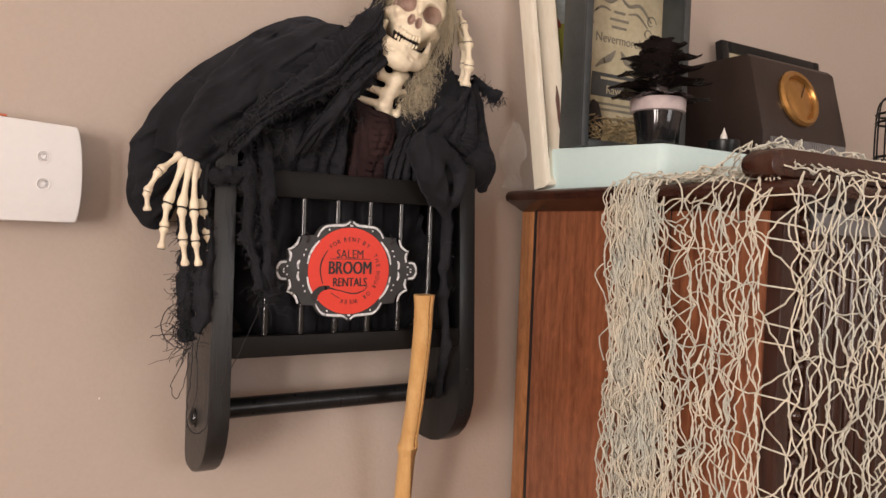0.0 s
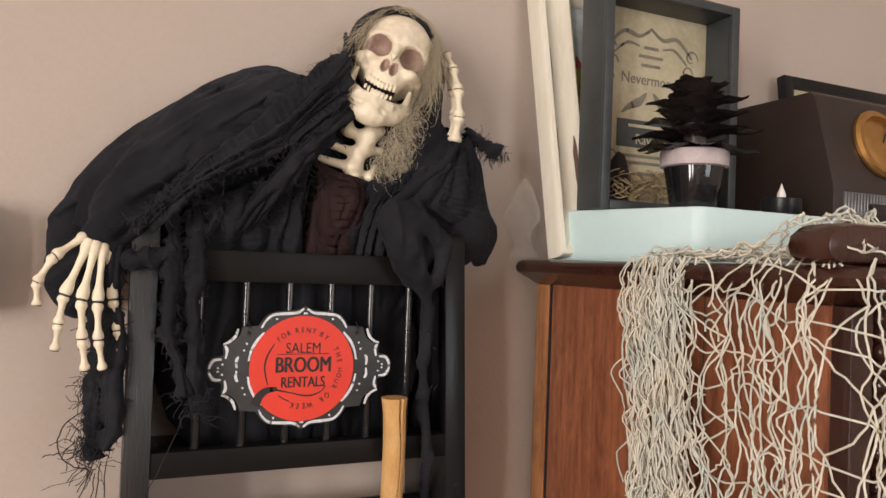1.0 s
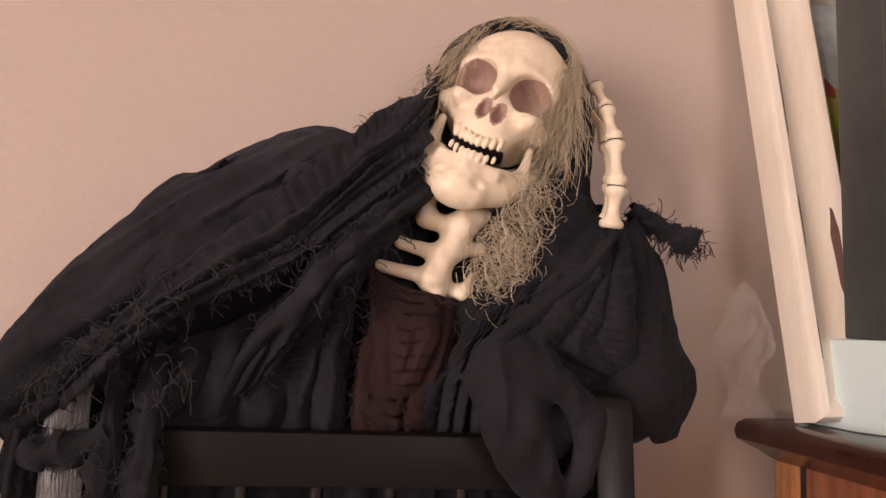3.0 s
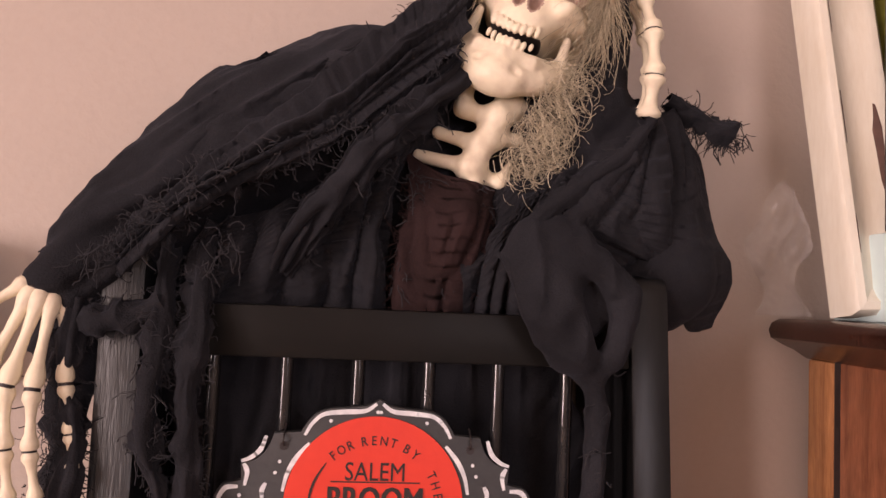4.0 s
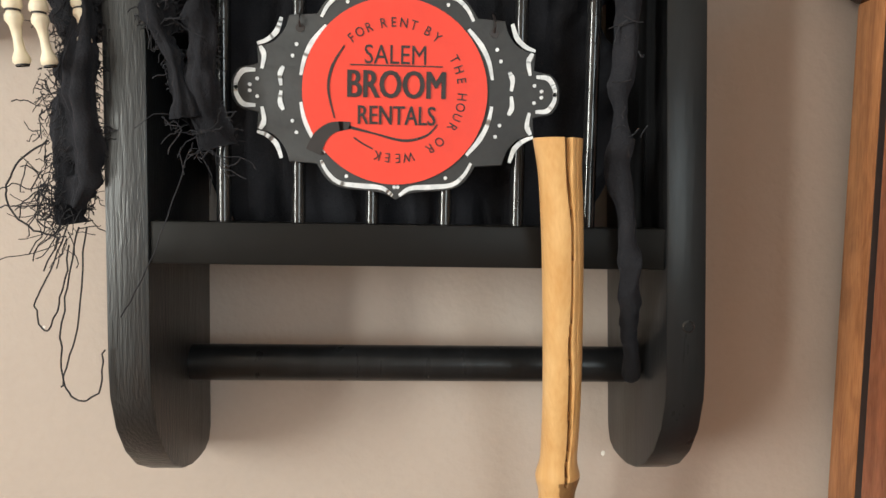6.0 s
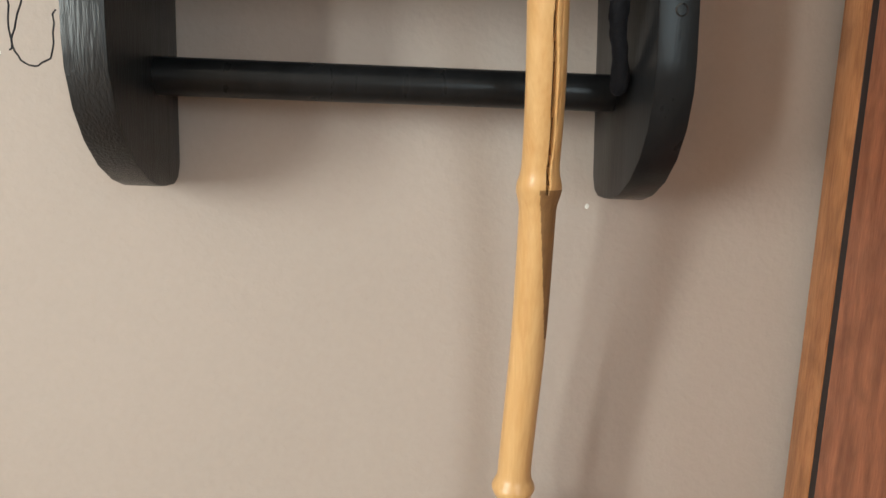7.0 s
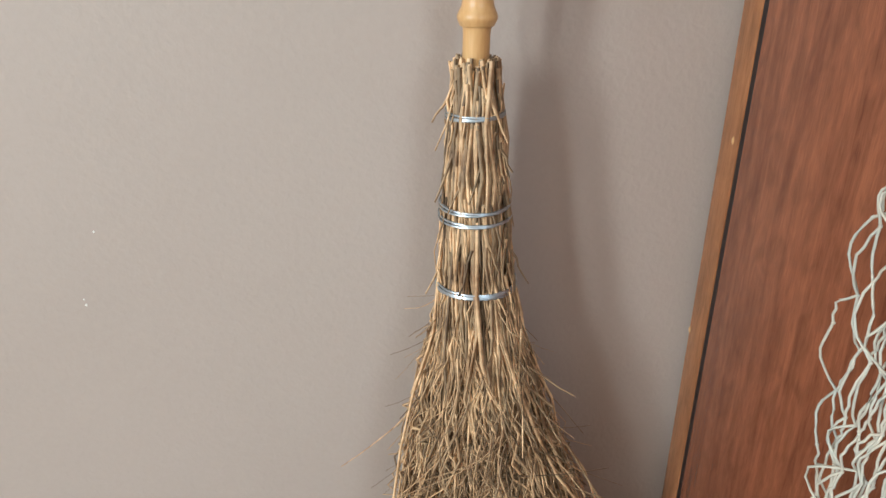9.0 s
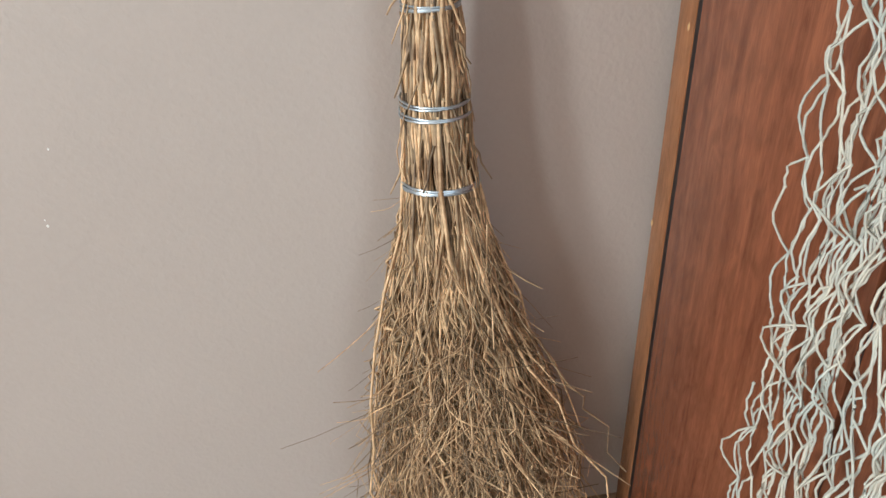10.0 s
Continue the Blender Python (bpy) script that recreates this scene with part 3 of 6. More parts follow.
def cabinet():
    cab = thing("radio_cabinet", "old mahogany console radio cabinet with a fluted front", "cabinet")
    right = 1.50
    # top slab with a rounded overhang
    prof = [(0.0, 1.154), (-0.024, 1.1535), (-0.031, 1.150), (-0.0335, 1.144), (-0.0315, 1.138), (-0.022, 1.133), (-0.012, 1.129), (-0.004, 1.124), (0.0, 1.122)]
    loops = []
    for o, z in prof:
        x0, y0, r = CX + o, CF + o, 0.03
        pts = [(x0, CB)] + [(x0 + r - r * math.cos(a), y0 + r - r * math.sin(a)) for a in np.linspace(0, 1.5708, 7)] + [(right - o, y0), (right - o, CB)]
        loops.append([(a, b, z) for a, b in pts])
    bm = bmesh.new()
    vs = [[bm.verts.new(p) for p in lp] for lp in loops]
    n = len(vs[0])
    for a, b in zip(vs, vs[1:]):
        for k in range(n):
            bm.faces.new((a[k], a[(k + 1) % n], b[(k + 1) % n], b[k]))
    bm.faces.new(vs[0])
    bm.faces.new(vs[-1])
    bmesh.ops.recalc_face_normals(bm, faces=bm.faces)
    part("top", bm, DARK_BROWN, cab, "dark polished top with a rounded edge")
    part("back_post", boxed(CX, CX + 0.03, 0.9885, CB, -0.155, 1.122, 0.003), STILE_WOOD, cab)
    part("groove", boxed(CX + 0.0018, CX + 0.02, 0.9805, 0.9885, -0.155, 1.122), INK, cab, "dark joint")
    part("side_panel", boxed(CX + 0.001, CX + 0.02, 0.716, 0.9805, -0.155, 1.122, 0.001), VENEER, cab)
    part("front_post", boxed(CX, CX + 0.022, 0.576, 0.710, -0.155, 1.122, 0.003), VENEER, cab)
    part("groove", boxed(CX + 0.006, CX + 0.02, 0.710, 0.716, -0.155, 1.122), INK, cab, "dark joint")
    part("corner_post", boxed(CX + 0.003, CX + 0.03, CF, 0.576, -0.155, 1.122, 0.003), DARK_BROWN, cab)
    bm = bmesh.new()
    prof = []
    for k in range(92):
        z = -0.1 + k * 0.0134
        prof += [(0.003, z), (0.0062, z + 0.003), (0.0075, z + 0.0065), (0.0062, z + 0.0105)]
    lathe(bm, prof, (CX + 0.042, CF + 0.003, 0.0), 10)
    part("turned_bead_column", bm, DARK_BROWN, cab)
    part("front_board", boxed(CX + 0.03, right, CF + 0.006, CF + 0.024, -0.155, 1.122), DARK_BROWN, cab)
    for k in range(6):
        x = CX + 0.064 + 0.026 * k
        part("flute", tube(bmesh.new(), [(x, CF + 0.004, -0.05), (x, CF + 0.004, 0.5), (x, CF + 0.004, 1.09)], 0.0095, 12), DARK_BROWN, cab)
    part("glass_strip", boxed(CX + 0.055, right - 0.03, CF - 0.004, CF + 0.006, 1.098, 1.122, 0.002), STEEL, cab, "polished metal strip")
    lip = [(CX - 0.03, 1.1545), (CX - 0.038, 1.160), (CX - 0.041, 1.168), (CX - 0.038, 1.177), (CX - 0.028, 1.184), (CX - 0.012, 1.1865), (1.46, 1.1865), (1.46, 1.1545)]
    part("raised_front_edge", prism(bmesh.new(), lip, 0.545, 0.585, bevel=0.009), DARK_BROWN, cab, "dark polished raised edge")
    part("far_side", boxed(right - 0.02, right, CF + 0.024, CB, -0.155, 1.122), DARK_BROWN, cab)
    for y, z, r in ((0.997, 0.462, 0.004), (1.018, 0.258, 0.004)):
        bm = bmesh.new()
        bmesh.ops.create_icosphere(bm, subdivisions=1, radius=1, matrix=Matrix.Translation((CX, y, z)) @ Matrix.Diagonal((0.0008, r * 0.6, r, 1)))
        part("chip", bm, BAMBOO, cab, "pale chipped spot")
    return cab


cabinet()


# ---- pale blue case on the cabinet ----
def blue_case():
    out = [(0.690, 0.938), (0.741, 0.795), (0.747, 0.787), (0.757, 0.784), (0.97, 0.784), (0.982, 0.80), (0.982, 1.0), (0.690, 1.0)]
    ob = link("wooden_case", prism(bmesh.new(), out, CT, 1.2185, plane="xy", bevel=0.003), PALE_BLUE, smooth=True)
    return tagged(ob, "pale blue painted wooden case with slanted ends", "case")


blue_case()


# ---- cream picture frame leaning on the wall ----
def cream_frame():
    fr = thing("picture_frame", "chipped cream wooden frame round a landscape picture", "picture frame")
    lean = Matrix.Translation((0.671, 0.963, CT + 0.003)) @ pose(0, 0, 0, -7.2) @ pose(0, 0, 0, 0, -3.2)
    W, H, B = 0.262, 0.405, 0.07
    prof = [(0.0, 0.012), (0.0, -0.012), (0.004, -0.017), (0.010, -0.018), (0.015, -0.014), (0.022, -0.011), (0.032, -0.012), (0.042, -0.019), (0.050, -0.021), (0.055, -0.017), (0.058, -0.010), (0.062, -0.006), (0.062, 0.012)]

    prof = [(0.9 * o, d) for o, d in prof]

    def bar(a, b, inward):
        a, b, inward = Vector(a), Vector(b), Vector(inward)
        along = (b - a).normalized()
        bm = bmesh.new()
        rows = []
        for s in (0, 1):
            rows.append([bm.verts.new(((a if s == 0 else b) + inward * o + along * (o if s == 0 else -o)) + Vector((0, d, 0))) for o, d in prof])
        n = len(prof)
        for k in range(n):
            bm.faces.new((rows[0][k], rows[0][(k + 1) % n], rows[1][(k + 1) % n], rows[1][k]))
        bm.faces.new(rows[0][::-1])
        bm.faces.new(rows[1])
        bmesh.ops.recalc_face_normals(bm, faces=bm.faces)
        bm.transform(lean)
        return bm

    part("stile", bar((0, 0, 0), (0, 0, H), (1, 0, 0)), CHIPPED, fr)
    part("stile", bar((W, 0, 0), (W, 0, H), (-1, 0, 0)), CHIPPED, fr)
    part("rail", bar((0, 0, 0), (W, 0, 0), (0, 0, 1)), CHIPPED, fr)
    part("rail", bar((0, 0, H), (W, 0, H), (0, 0, -1)), CHIPPED, fr)
    bands = [("picture_meadow", 0.05, 0.14, (0.045, 0.085, 0.03)), ("picture_field", 0.14, 0.27, (0.33, 0.34, 0.06)), ("picture_sky", 0.27, 0.35, (0.4, 0.47, 0.5))]
    for name, z0, z1, c in bands:
        bm = boxed(0.052, W - 0.052, 0.004, 0.008, z0, z1)
        bm.transform(lean)
        part(name, bm, material(name, c, 0.5, tuple(0.7 * v for v in c), 30, 120, 0.1), fr)
    bm = prism(bmesh.new(), [(0.060, 0.262), (0.074, 0.262), (0.074, 0.270), (0.067, 0.279), (0.060, 0.270)], 0.004, 0.003)
    bm.transform(lean)
    part("picture_house", bm, material("painted_red", (0.33, 0.05, 0.04), 0.5), fr, "small red painted house")
    for x, z, w, h in ((0.036, 0.125, 0.0022, 0.034), (0.012, 0.15, 0.0006, 0.02), (0.012, 0.25, 0.0005, 0.03), (0.052, 0.012, 0.003, 0.005), (0.010, 0.06, 0.0006, 0.014)):
        out = [(x + w * math.cos(a) * (1 + 0.25 * math.sin(5 * a)), z + h * math.sin(a) * (1 + 0.12 * math.sin(7 * a))) for a in np.linspace(0, 6.0, 14)]
        bm = prism(bmesh.new(), out, 0.0006, -0.0006)
        for v in bm.verts:
            v.co.y += float(np.interp(v.co.x, [o for o, d in prof[1:-1]], [d for o, d in prof[1:-1]]))
        bm.transform(lean)
        part("chip", bm, CHIP, fr, "bare brown chip in the paint")
    return fr


cream_frame()


# ---- black shadow box with a print and dry moss ----
def shadow_box():
    sb = thing("shadow_box", "charcoal shadow box holding an aged print and dry moss", "shadow box")
    x0, x1, z0, z1, y0, y1, w = 0.694, 0.910, 1.219, 1.504, 0.901, 0.949, 0.012
    for a, b, c, d in ((x0, x0 + w, z0, z1), (x1 - w, x1, z0, z1), (x0 + w, x1 - w, z0, z0 + w), (x0 + w, x1 - w, z1 - w, z1)):
        part("frame_side", boxed(a, b, y0, y1, c, d, 0.002), GREY_BLACK, sb)
        part("lip", boxed(a - 0.0015 if a == x0 else a, b + 0.0015 if b == x1 else b, y0 - 0.006, y0, c, d, 0.002), GREY_BLACK, sb)
    part("backing", boxed(x0 + w, x1 - w, 0.943, 0.947, z0 + w, z1 - w), PAPER, sb, "aged cream printed sheet")
    xm, y = (x0 + x1) / 2, 0.9427
    bm = bmesh.new()
    glyphs(bm, "Nevermore!", 0.021, pose(xm, y - 0.0002, 1.40), squeeze=0.92)
    part("lettering", bm, PRINT, sb)
    part("banner", boxed(x0 + 0.055, x1 - 0.03, y - 0.0006, y, 1.308, 1.345), GREY_BLACK, sb)
    bm = glyphs(bmesh.new(), "Raven's", 0.019, pose(xm + 0.004, y - 0.0009, 1.319), squeeze=0.95)
    box(bm, xm - 0.035, xm + 0.045, y - 0.0012, y - 0.0006, 1.335, 1.339)
    part("lettering", bm, PAPER, sb)
    for z, w2 in ((1.442, 0.012), (1.43, 0.02), (1.418, 0.016), (1.295, 0.05), (1.286, 0.04), (1.272, 0.05)):
        part("print_line", boxed(xm - w2, xm + w2, y - 0.0004, y, z, z + 0.004), PRINT, sb)
    bm = bmesh.new()
    for s in (-1, 1):
        for k in range(10):
            t = k / 9
            cx, cz, r = xm + s * (0.075 - 0.012 * math.sin(9 * t)), 1.25 + 0.19 * t, 0.010 + 0.003 * math.sin(7 * t)
            stroke(bm, [(cx + r * math.cos(a) * (1 - a / 9), cz + r * math.sin(a) * (1 - a / 9)) for a in np.linspace(0, 5.4, 7)], [0.0016, 0.0026, 0.001], y)
        stroke(bm, [(xm + s * 0.07, 1.44), (xm + s * 0.045, 1.462), (xm + s * 0.02, 1.458), (xm, 1.47)], [0.003, 0.006, 0.003], y)
        stroke(bm, [(xm + s * 0.062, 1.43), (xm + s * 0.04, 1.447), (xm + s * 0.02, 1.445)], [0.002, 0.004, 0.002], y)
        stroke(bm, [(xm + s * 0.006, 1.383), (xm + s * 0.018, 1.37), (xm + s * 0.034, 1.362), (xm + s * 0.046, 1.353)], [0.002, 0.012, 0.008, 0.002], y)
    part("print_ornament", bm, PRINT, sb, "grey printed scroll ornament")
    rnd, verts = random.Random(8), bmesh.new()
    for k in range(150):
        a, c = rnd.random() * 6.28, Vector((rnd.uniform(x0 + 0.03, x1 - 0.05), rnd.uniform(0.910, 0.936), z0 + w + rnd.uniform(0.0, 0.035)))
        r = rnd.uniform(0.006, 0.02)
        pts = [c + Vector((r * math.cos(a + 0.8 * i), 0.4 * r * math.sin(a + 0.9 * i), 0.5 * r * math.sin(2 * a + 0.7 * i) + 0.004)) for i in range(6)]
        for p in pts:
            p.z, p.y = max(p.z, z0 + w + 0.001), min(p.y, 0.941)
        tube(verts, pts, rnd.uniform(0.0005, 0.0011), 4, cap=False)
    tagged(part("moss", verts, MOSS, sb), "dry straw-coloured moss", kind="stuff")
    bm = prism(bmesh.new(), [(0.728, z0 + w), (0.758, z0 + w), (0.761, 1.262), (0.750, 1.292), (0.741, 1.297), (0.732, 1.285), (0.724, 1.262)], 0.924, 0.932, bevel=0.002)
    part("silhouette", bm, INK, sb, "small black cut-out shape")
    return sb


shadow_box()


# ---- tin pine cone flower in a small pot ----
def potted_cone():
    pc = thing("potted_cone", "black metal pine cone flower in a small black pot", "ornament")
    c = Vector((0.772, 0.825, 1.219))
    part("pot", lathe(bmesh.new(), [(0.0255, 0), (0.026, 0.001), (0.0345, 0.046), (0.0345, 0.0475), (0.031, 0.0475), (0.022, 0.003)], c, 32), BLACK_GLOSS, pc, "glossy black tapered pot")
    part("rim", lathe(bmesh.new(), [(0.0342, 0.0475), (0.0385, 0.049), (0.039, 0.065), (0.038, 0.067), (0.033, 0.066), (0.031, 0.052)], c, 32), FELT, pc, "pale fuzzy rim")
    part("core", lathe(bmesh.new(), [(0.012, 0.05), (0.014, 0.08), (0.01, 0.12), (0.003, 0.133)], c, 12), PETAL, pc)
    rnd = random.Random(5)
    for tier, (z, n, r0, tilt) in enumerate(((0.070, 6, 0.066, -10), (0.084, 6, 0.064, -2), (0.099, 6, 0.056, 3), (0.114, 6, 0.050, 6), (0.128, 5, 0.038, 10), (0.136, 3, 0.020, 30))):
        for k in range(n):
            bm = bmesh.new()
            L, a = r0 * rnd.uniform(0.92, 1.1), 360 / n * (k + 0.5 * (tier % 2)) + rnd.uniform(-6, 6)
            rows = []
            for i in range(7):
                t = i / 6
                wd = 0.0215 * math.sin(min(1, 0.12 + t) * 2.85) * (r0 / 0.045) ** 0.5
                zz = 0.007 * t * t + 0.002 * math.sin(3 * t)
                rows.append([bm.verts.new((0.006 + L * t, s * wd, zz + 0.25 * abs(s) * wd + 0.0016 * math.sin(8 * t + k))) for s in (-1, -0.5, 0, 0.5, 1)])
            for r1, r2 in zip(rows, rows[1:]):
                for q in range(4):
                    bm.faces.new((r1[q], r2[q], r2[q + 1], r1[q + 1]))
            bmesh.ops.solidify(bm, geom=list(bm.faces), thickness=0.0009)
            bm.transform(Matrix.Translation(c + Vector((0, 0, z))) @ pose(0, 0, 0, 0, -tilt - rnd.uniform(-6, 6), a))
            part("petal", bm, PETAL, pc)
    return pc


potted_cone()


# ---- flameless candle ----
def tea_light():
    tl = thing("tea_light", "small black flameless tea light with a clear flame tip", "candle")
    c = Vector((0.898, 0.81, 1.219))
    part("cup", lathe(bmesh.new(), [(0.0225, 0), (0.023, 0.001), (0.0235, 0.0185), (0.0225, 0.0195), (0.021, 0.0185), (0.021, 0.015), (0.003, 0.014)], c, 28), BLACK_PAINT, tl)
    part("flame", lathe(bmesh.new(), [(0.0045, 0.014), (0.0055, 0.021), (0.005, 0.026), (0.0022, 0.033), (0.0003, 0.039)], c, 14), WAX, tl, "clear plastic flame tip")
    return tl


tea_light()


# ---- old table radio with a round brass dial ----
def table_radio():
    rd = thing("table_radio", "dark brown table radio with a round brass dial", "radio")
    side = [(0.975, CT), (0.808, CT), (0.808, 1.262), (0.838, 1.384), (0.846, 1.391), (0.975, 1.391)]
    part("body", prism(bmesh.new(), side, 0.988, 1.215, plane="yz", bevel=0.004), BROWN_RADIO, rd)
    tilt = Matrix.Translation((1.094, 0.8235, 1.327)) @ pose(0, 0, 0, -14.7)
    ring = lathe(bmesh.new(), [(0.049, 0.0), (0.049, 0.004), (0.045, 0.008), (0.039, 0.008), (0.036, 0.003), (0.036, 0.0)], (0, 0, 0), 40, axis="y")
    ring.transform(tilt)
    part("dial_ring", ring, BRASS, rd, "old brass ring")
    bowl = lathe(bmesh.new(), [(0.037, 0.0), (0.037, 0.001), (0.028, 0.0045), (0.015, 0.006), (0.0005, 0.0065)], (0, 0, 0), 32, axis="y")
    bowl.transform(tilt)
    part("dial_face", bowl, BRASS, rd, "domed brass dial")
    bm = tube(bmesh.new(), [Vector((0, -0.0068, 0.0)), Vector((0.012, -0.0075, 0.018)), Vector((0.018, -0.006, 0.026))], 0.0008, 6)
    bm.transform(tilt)
    part("pointer", bm, INK, rd)
    for k in range(34):
        x = 1.006 + 0.006 * k
        part("grille_slat", boxed(x, x + 0.0035, 0.8045, 0.809, 1.219, 1.256, 0.0008, 1), STEEL, rd)
    part("knob", lathe(bmesh.new(), [(0.011, 0), (0.011, 0.01), (0.009, 0.013), (0.0005, 0.0135)], (1.215, 0.86, 1.3), 20, axis="x"), BROWN_RADIO, rd)
    part("tuning_block", boxed(1.05, 1.08, 0.799, 0.8045, 1.219, 1.243, 0.002), INK, rd)
    return rd


table_radio()


# ---- narrow black frame leaning behind the radio ----
def black_frame():
    bf = thing("picture_frame", "slim black picture frame with a pale mat, leaning on the wall", "picture frame")
    lean = Matrix.Translation((1.128, 0.975, CT + 0.001)) @ pose(0, 0, 0, -7.5)
    W, H, w = 0.31, 0.318, 0.019
    for a, b, c, d in ((0, w, 0, H), (W - w, W, 0, H), (w, W - w, 0, w), (w, W - w, H - w, H)):
        bm = boxed(a, b, -0.008, 0.008, c, d, 0.002)
        bm.transform(lean)
        part("frame_bar", bm, BLACK_PAINT, bf)
    bm = boxed(w, W - w, 0.0, 0.004, w, H - w)
    bm.transform(lean)
    part("mat", bm, PAPER, bf, "pale cream mat")
    bm = boxed(w + 0.03, W - w - 0.03, -0.001, 0.0, w + 0.03, H - w - 0.03)
    bm.transform(lean)
    part("print", bm, PRINT, bf)
    return bf


black_frame()


# ---- wire lantern ----
def wire_lantern():
    wl = thing("wire_lantern", "small black wire lantern with a domed top", "lantern")
    c = Vector((1.40, 0.80, CT))
    R = 0.055
    for z in (0.004, 0.1, 0.165, 0.18):
        pts = [c + Vector((R * math.cos(6.28318 * k / 24), R * math.sin(6.28318 * k / 24), z)) for k in range(25)]
        part("hoop", tube(bmesh.new(), pts, 0.0024, 6, cap=False), BLACK_PAINT, wl)
    for k in range(10):
        a = 6.28318 * k / 10
        e = Vector((math.cos(a), math.sin(a), 0))
        pts = spline([tuple(c + e * R), tuple(c + e * R + Vector((0, 0, 0.18))), tuple(c + e * R * 0.7 + Vector((0, 0, 0.215))), tuple(c + e * 0.006 + Vector((0, 0, 0.25)))], 5)
        part("bar", tube(bmesh.new(), pts, 0.0016, 6), BLACK_PAINT, wl)
    part("base", lathe(bmesh.new(), [(0.057, 0), (0.057, 0.004), (0.0, 0.0041)], c, 24), BLACK_PAINT, wl)
    part("finial", lathe(bmesh.new(), [(0.004, 0.245), (0.008, 0.252), (0.004, 0.262), (0.0005, 0.27)], c, 14), BLACK_PAINT, wl)
    return wl


wire_lantern()


# ---- white box on the wall ----
def wall_box():
    wb = thing("wall_box", "white plastic wall box with two recessed screws", "wall fitting")
    out = [(-0.145, 1.08), (0.037, 1.079)] + [(0.037 + 0.0075 * math.sin(a), 1.133 - 0.054 * math.cos(a)) for a in np.linspace(0.25, 2.9, 9)] + [(0.037, 1.187), (-0.06, 1.193), (-0.145, 1.193)]
    part("body", prism(bmesh.new(), out, 0.99, 1.0345, bevel=0.003), PLASTIC, wb)
    for z in (1.121, 1.151):
        part("screw", lathe(bmesh.new(), [(0.0075, -0.0006), (0.0075, 0.0006), (0.0062, 0.0008), (0.0055, -0.0002), (0.0028, -0.0002), (0.0022, 0.0005), (0.0005, 0.0005)], (0.006, 0.9898, z), 20, axis="y"), PLASTIC, wb, "recessed screw")
    part("lens", boxed(-0.14, -0.03, 1.0, 1.022, 1.1925, 1.195, 0.001), ORANGE, wb, "thin orange strip")
    part("slot", boxed(-0.07, -0.037, 0.9893, 0.9902, 1.098, 1.1), INK, wb)
    return wb


wall_box()


# ---- clear film behind the cream frame ----
def film():
    def fn(u, v):
        n1 = noise.noise(Vector((9 * u, 7 * v, 1))) + 0.5 * noise.noise(Vector((21 * u, 19 * v, 4)))
        return (0.622 + 0.04 * u + 0.008 * math.sin(8 * v + 2 * u) + 0.005 * n1, 0.995 + 0.014 * n1, CT + 0.002 + 0.1 * v * (0.75 + 0.3 * math.sin(2.6 * u + 0.4)))
    bm = bmesh.new()
    v = [[bm.verts.new(fn(i / 14, j / 22)) for j in range(23)] for i in range(15)]
    for i in range(14):
        for j in range(22):
            bm.faces.new((v[i][j], v[i + 1][j], v[i + 1][j + 1], v[i][j + 1]))
    return tagged(link("plastic_film", bm, FILM, smooth=True), "crumpled clear plastic film on the cabinet", "wrapping")


film()


# ---- specks in the wall paint ----
for x, z, r in ((0.5045, 0.7685, 0.0019), (0.11, 0.378, 0.0011), (0.09, 0.304, 0.0014), (0.071, 0.867, 0.0012), (0.089, 0.31, 0.0009)):
    bm = bmesh.new()
    bmesh.ops.create_icosphere(bm, subdivisions=1, radius=1, matrix=Matrix.Translation((x, 1.035, z)) @ Matrix.Diagonal((r, 0.0006, r * 1.3, 1)))
    part("paint_chip", bm, WHITE_TRIM, bpy.data.objects["wall_north"], "tiny white chip")


# ---- solids from distance fields ----
def value_noise(p, seed=0):
    """Smooth lattice noise in -1..1 for an array of points."""
    i = np.floor(p).astype(np.int64)
    f = (p - i).astype(np.float32)
    f = f * f * (3 - 2 * f)

    def h(a, b, c):
        n = (a * 73856093) ^ (b * 19349663) ^ (c * 83492791) ^ (seed * 2654435761)
        n = (n ^ (n >> 13)) * 1274126177
        return ((n ^ (n >> 16)) & 65535).astype(np.float32) / 32767.5 - 1

    x, y, z = i[..., 0], i[..., 1], i[..., 2]
    out = 0
    for dx in (0, 1):
        for dy in (0, 1):
            for dz in (0, 1):
                w = (f[..., 0] if dx else 1 - f[..., 0]) * (f[..., 1] if dy else 1 - f[..., 1]) * (f[..., 2] if dz else 1 - f[..., 2])
                out = out + w * h(x + dx, y + dy, z + dz)
    return out


def near_noise(d, p, band, scale, seed):
    """Noise only where the field is near its surface."""
    out = np.zeros(d.shape, np.float32)
    m = np.abs(d) < band
    out[m] = value_noise(p[m] / np.array(scale, np.float32), seed)
    return out


def lattice(lo, hi, step):
    axes = [np.arange(a, b + step, step, dtype=np.float32) for a, b in zip(lo, hi)]
    return np.stack(np.meshgrid(*axes, indexing="ij"), -1)


def capsule(p, a, b, r0, r1):
    a, b = np.array(a, np.float32), np.array(b, np.float32)
    d = b - a
    t = np.clip(((p - a) @ d) / float(d @ d), 0, 1)
    q = p - a - t[..., None] * d
    return np.sqrt((q * q).sum(-1)) - (r0 + (r1 - r0) * t)


def chain(p, pts, radii, k=0.012):
    out = None
    for a, b, r0, r1 in zip(pts, pts[1:], radii, radii[1:]):
        c = capsule(p, a, b, r0, r1)
        out = c if out is None else np.minimum(out, c)
    return out


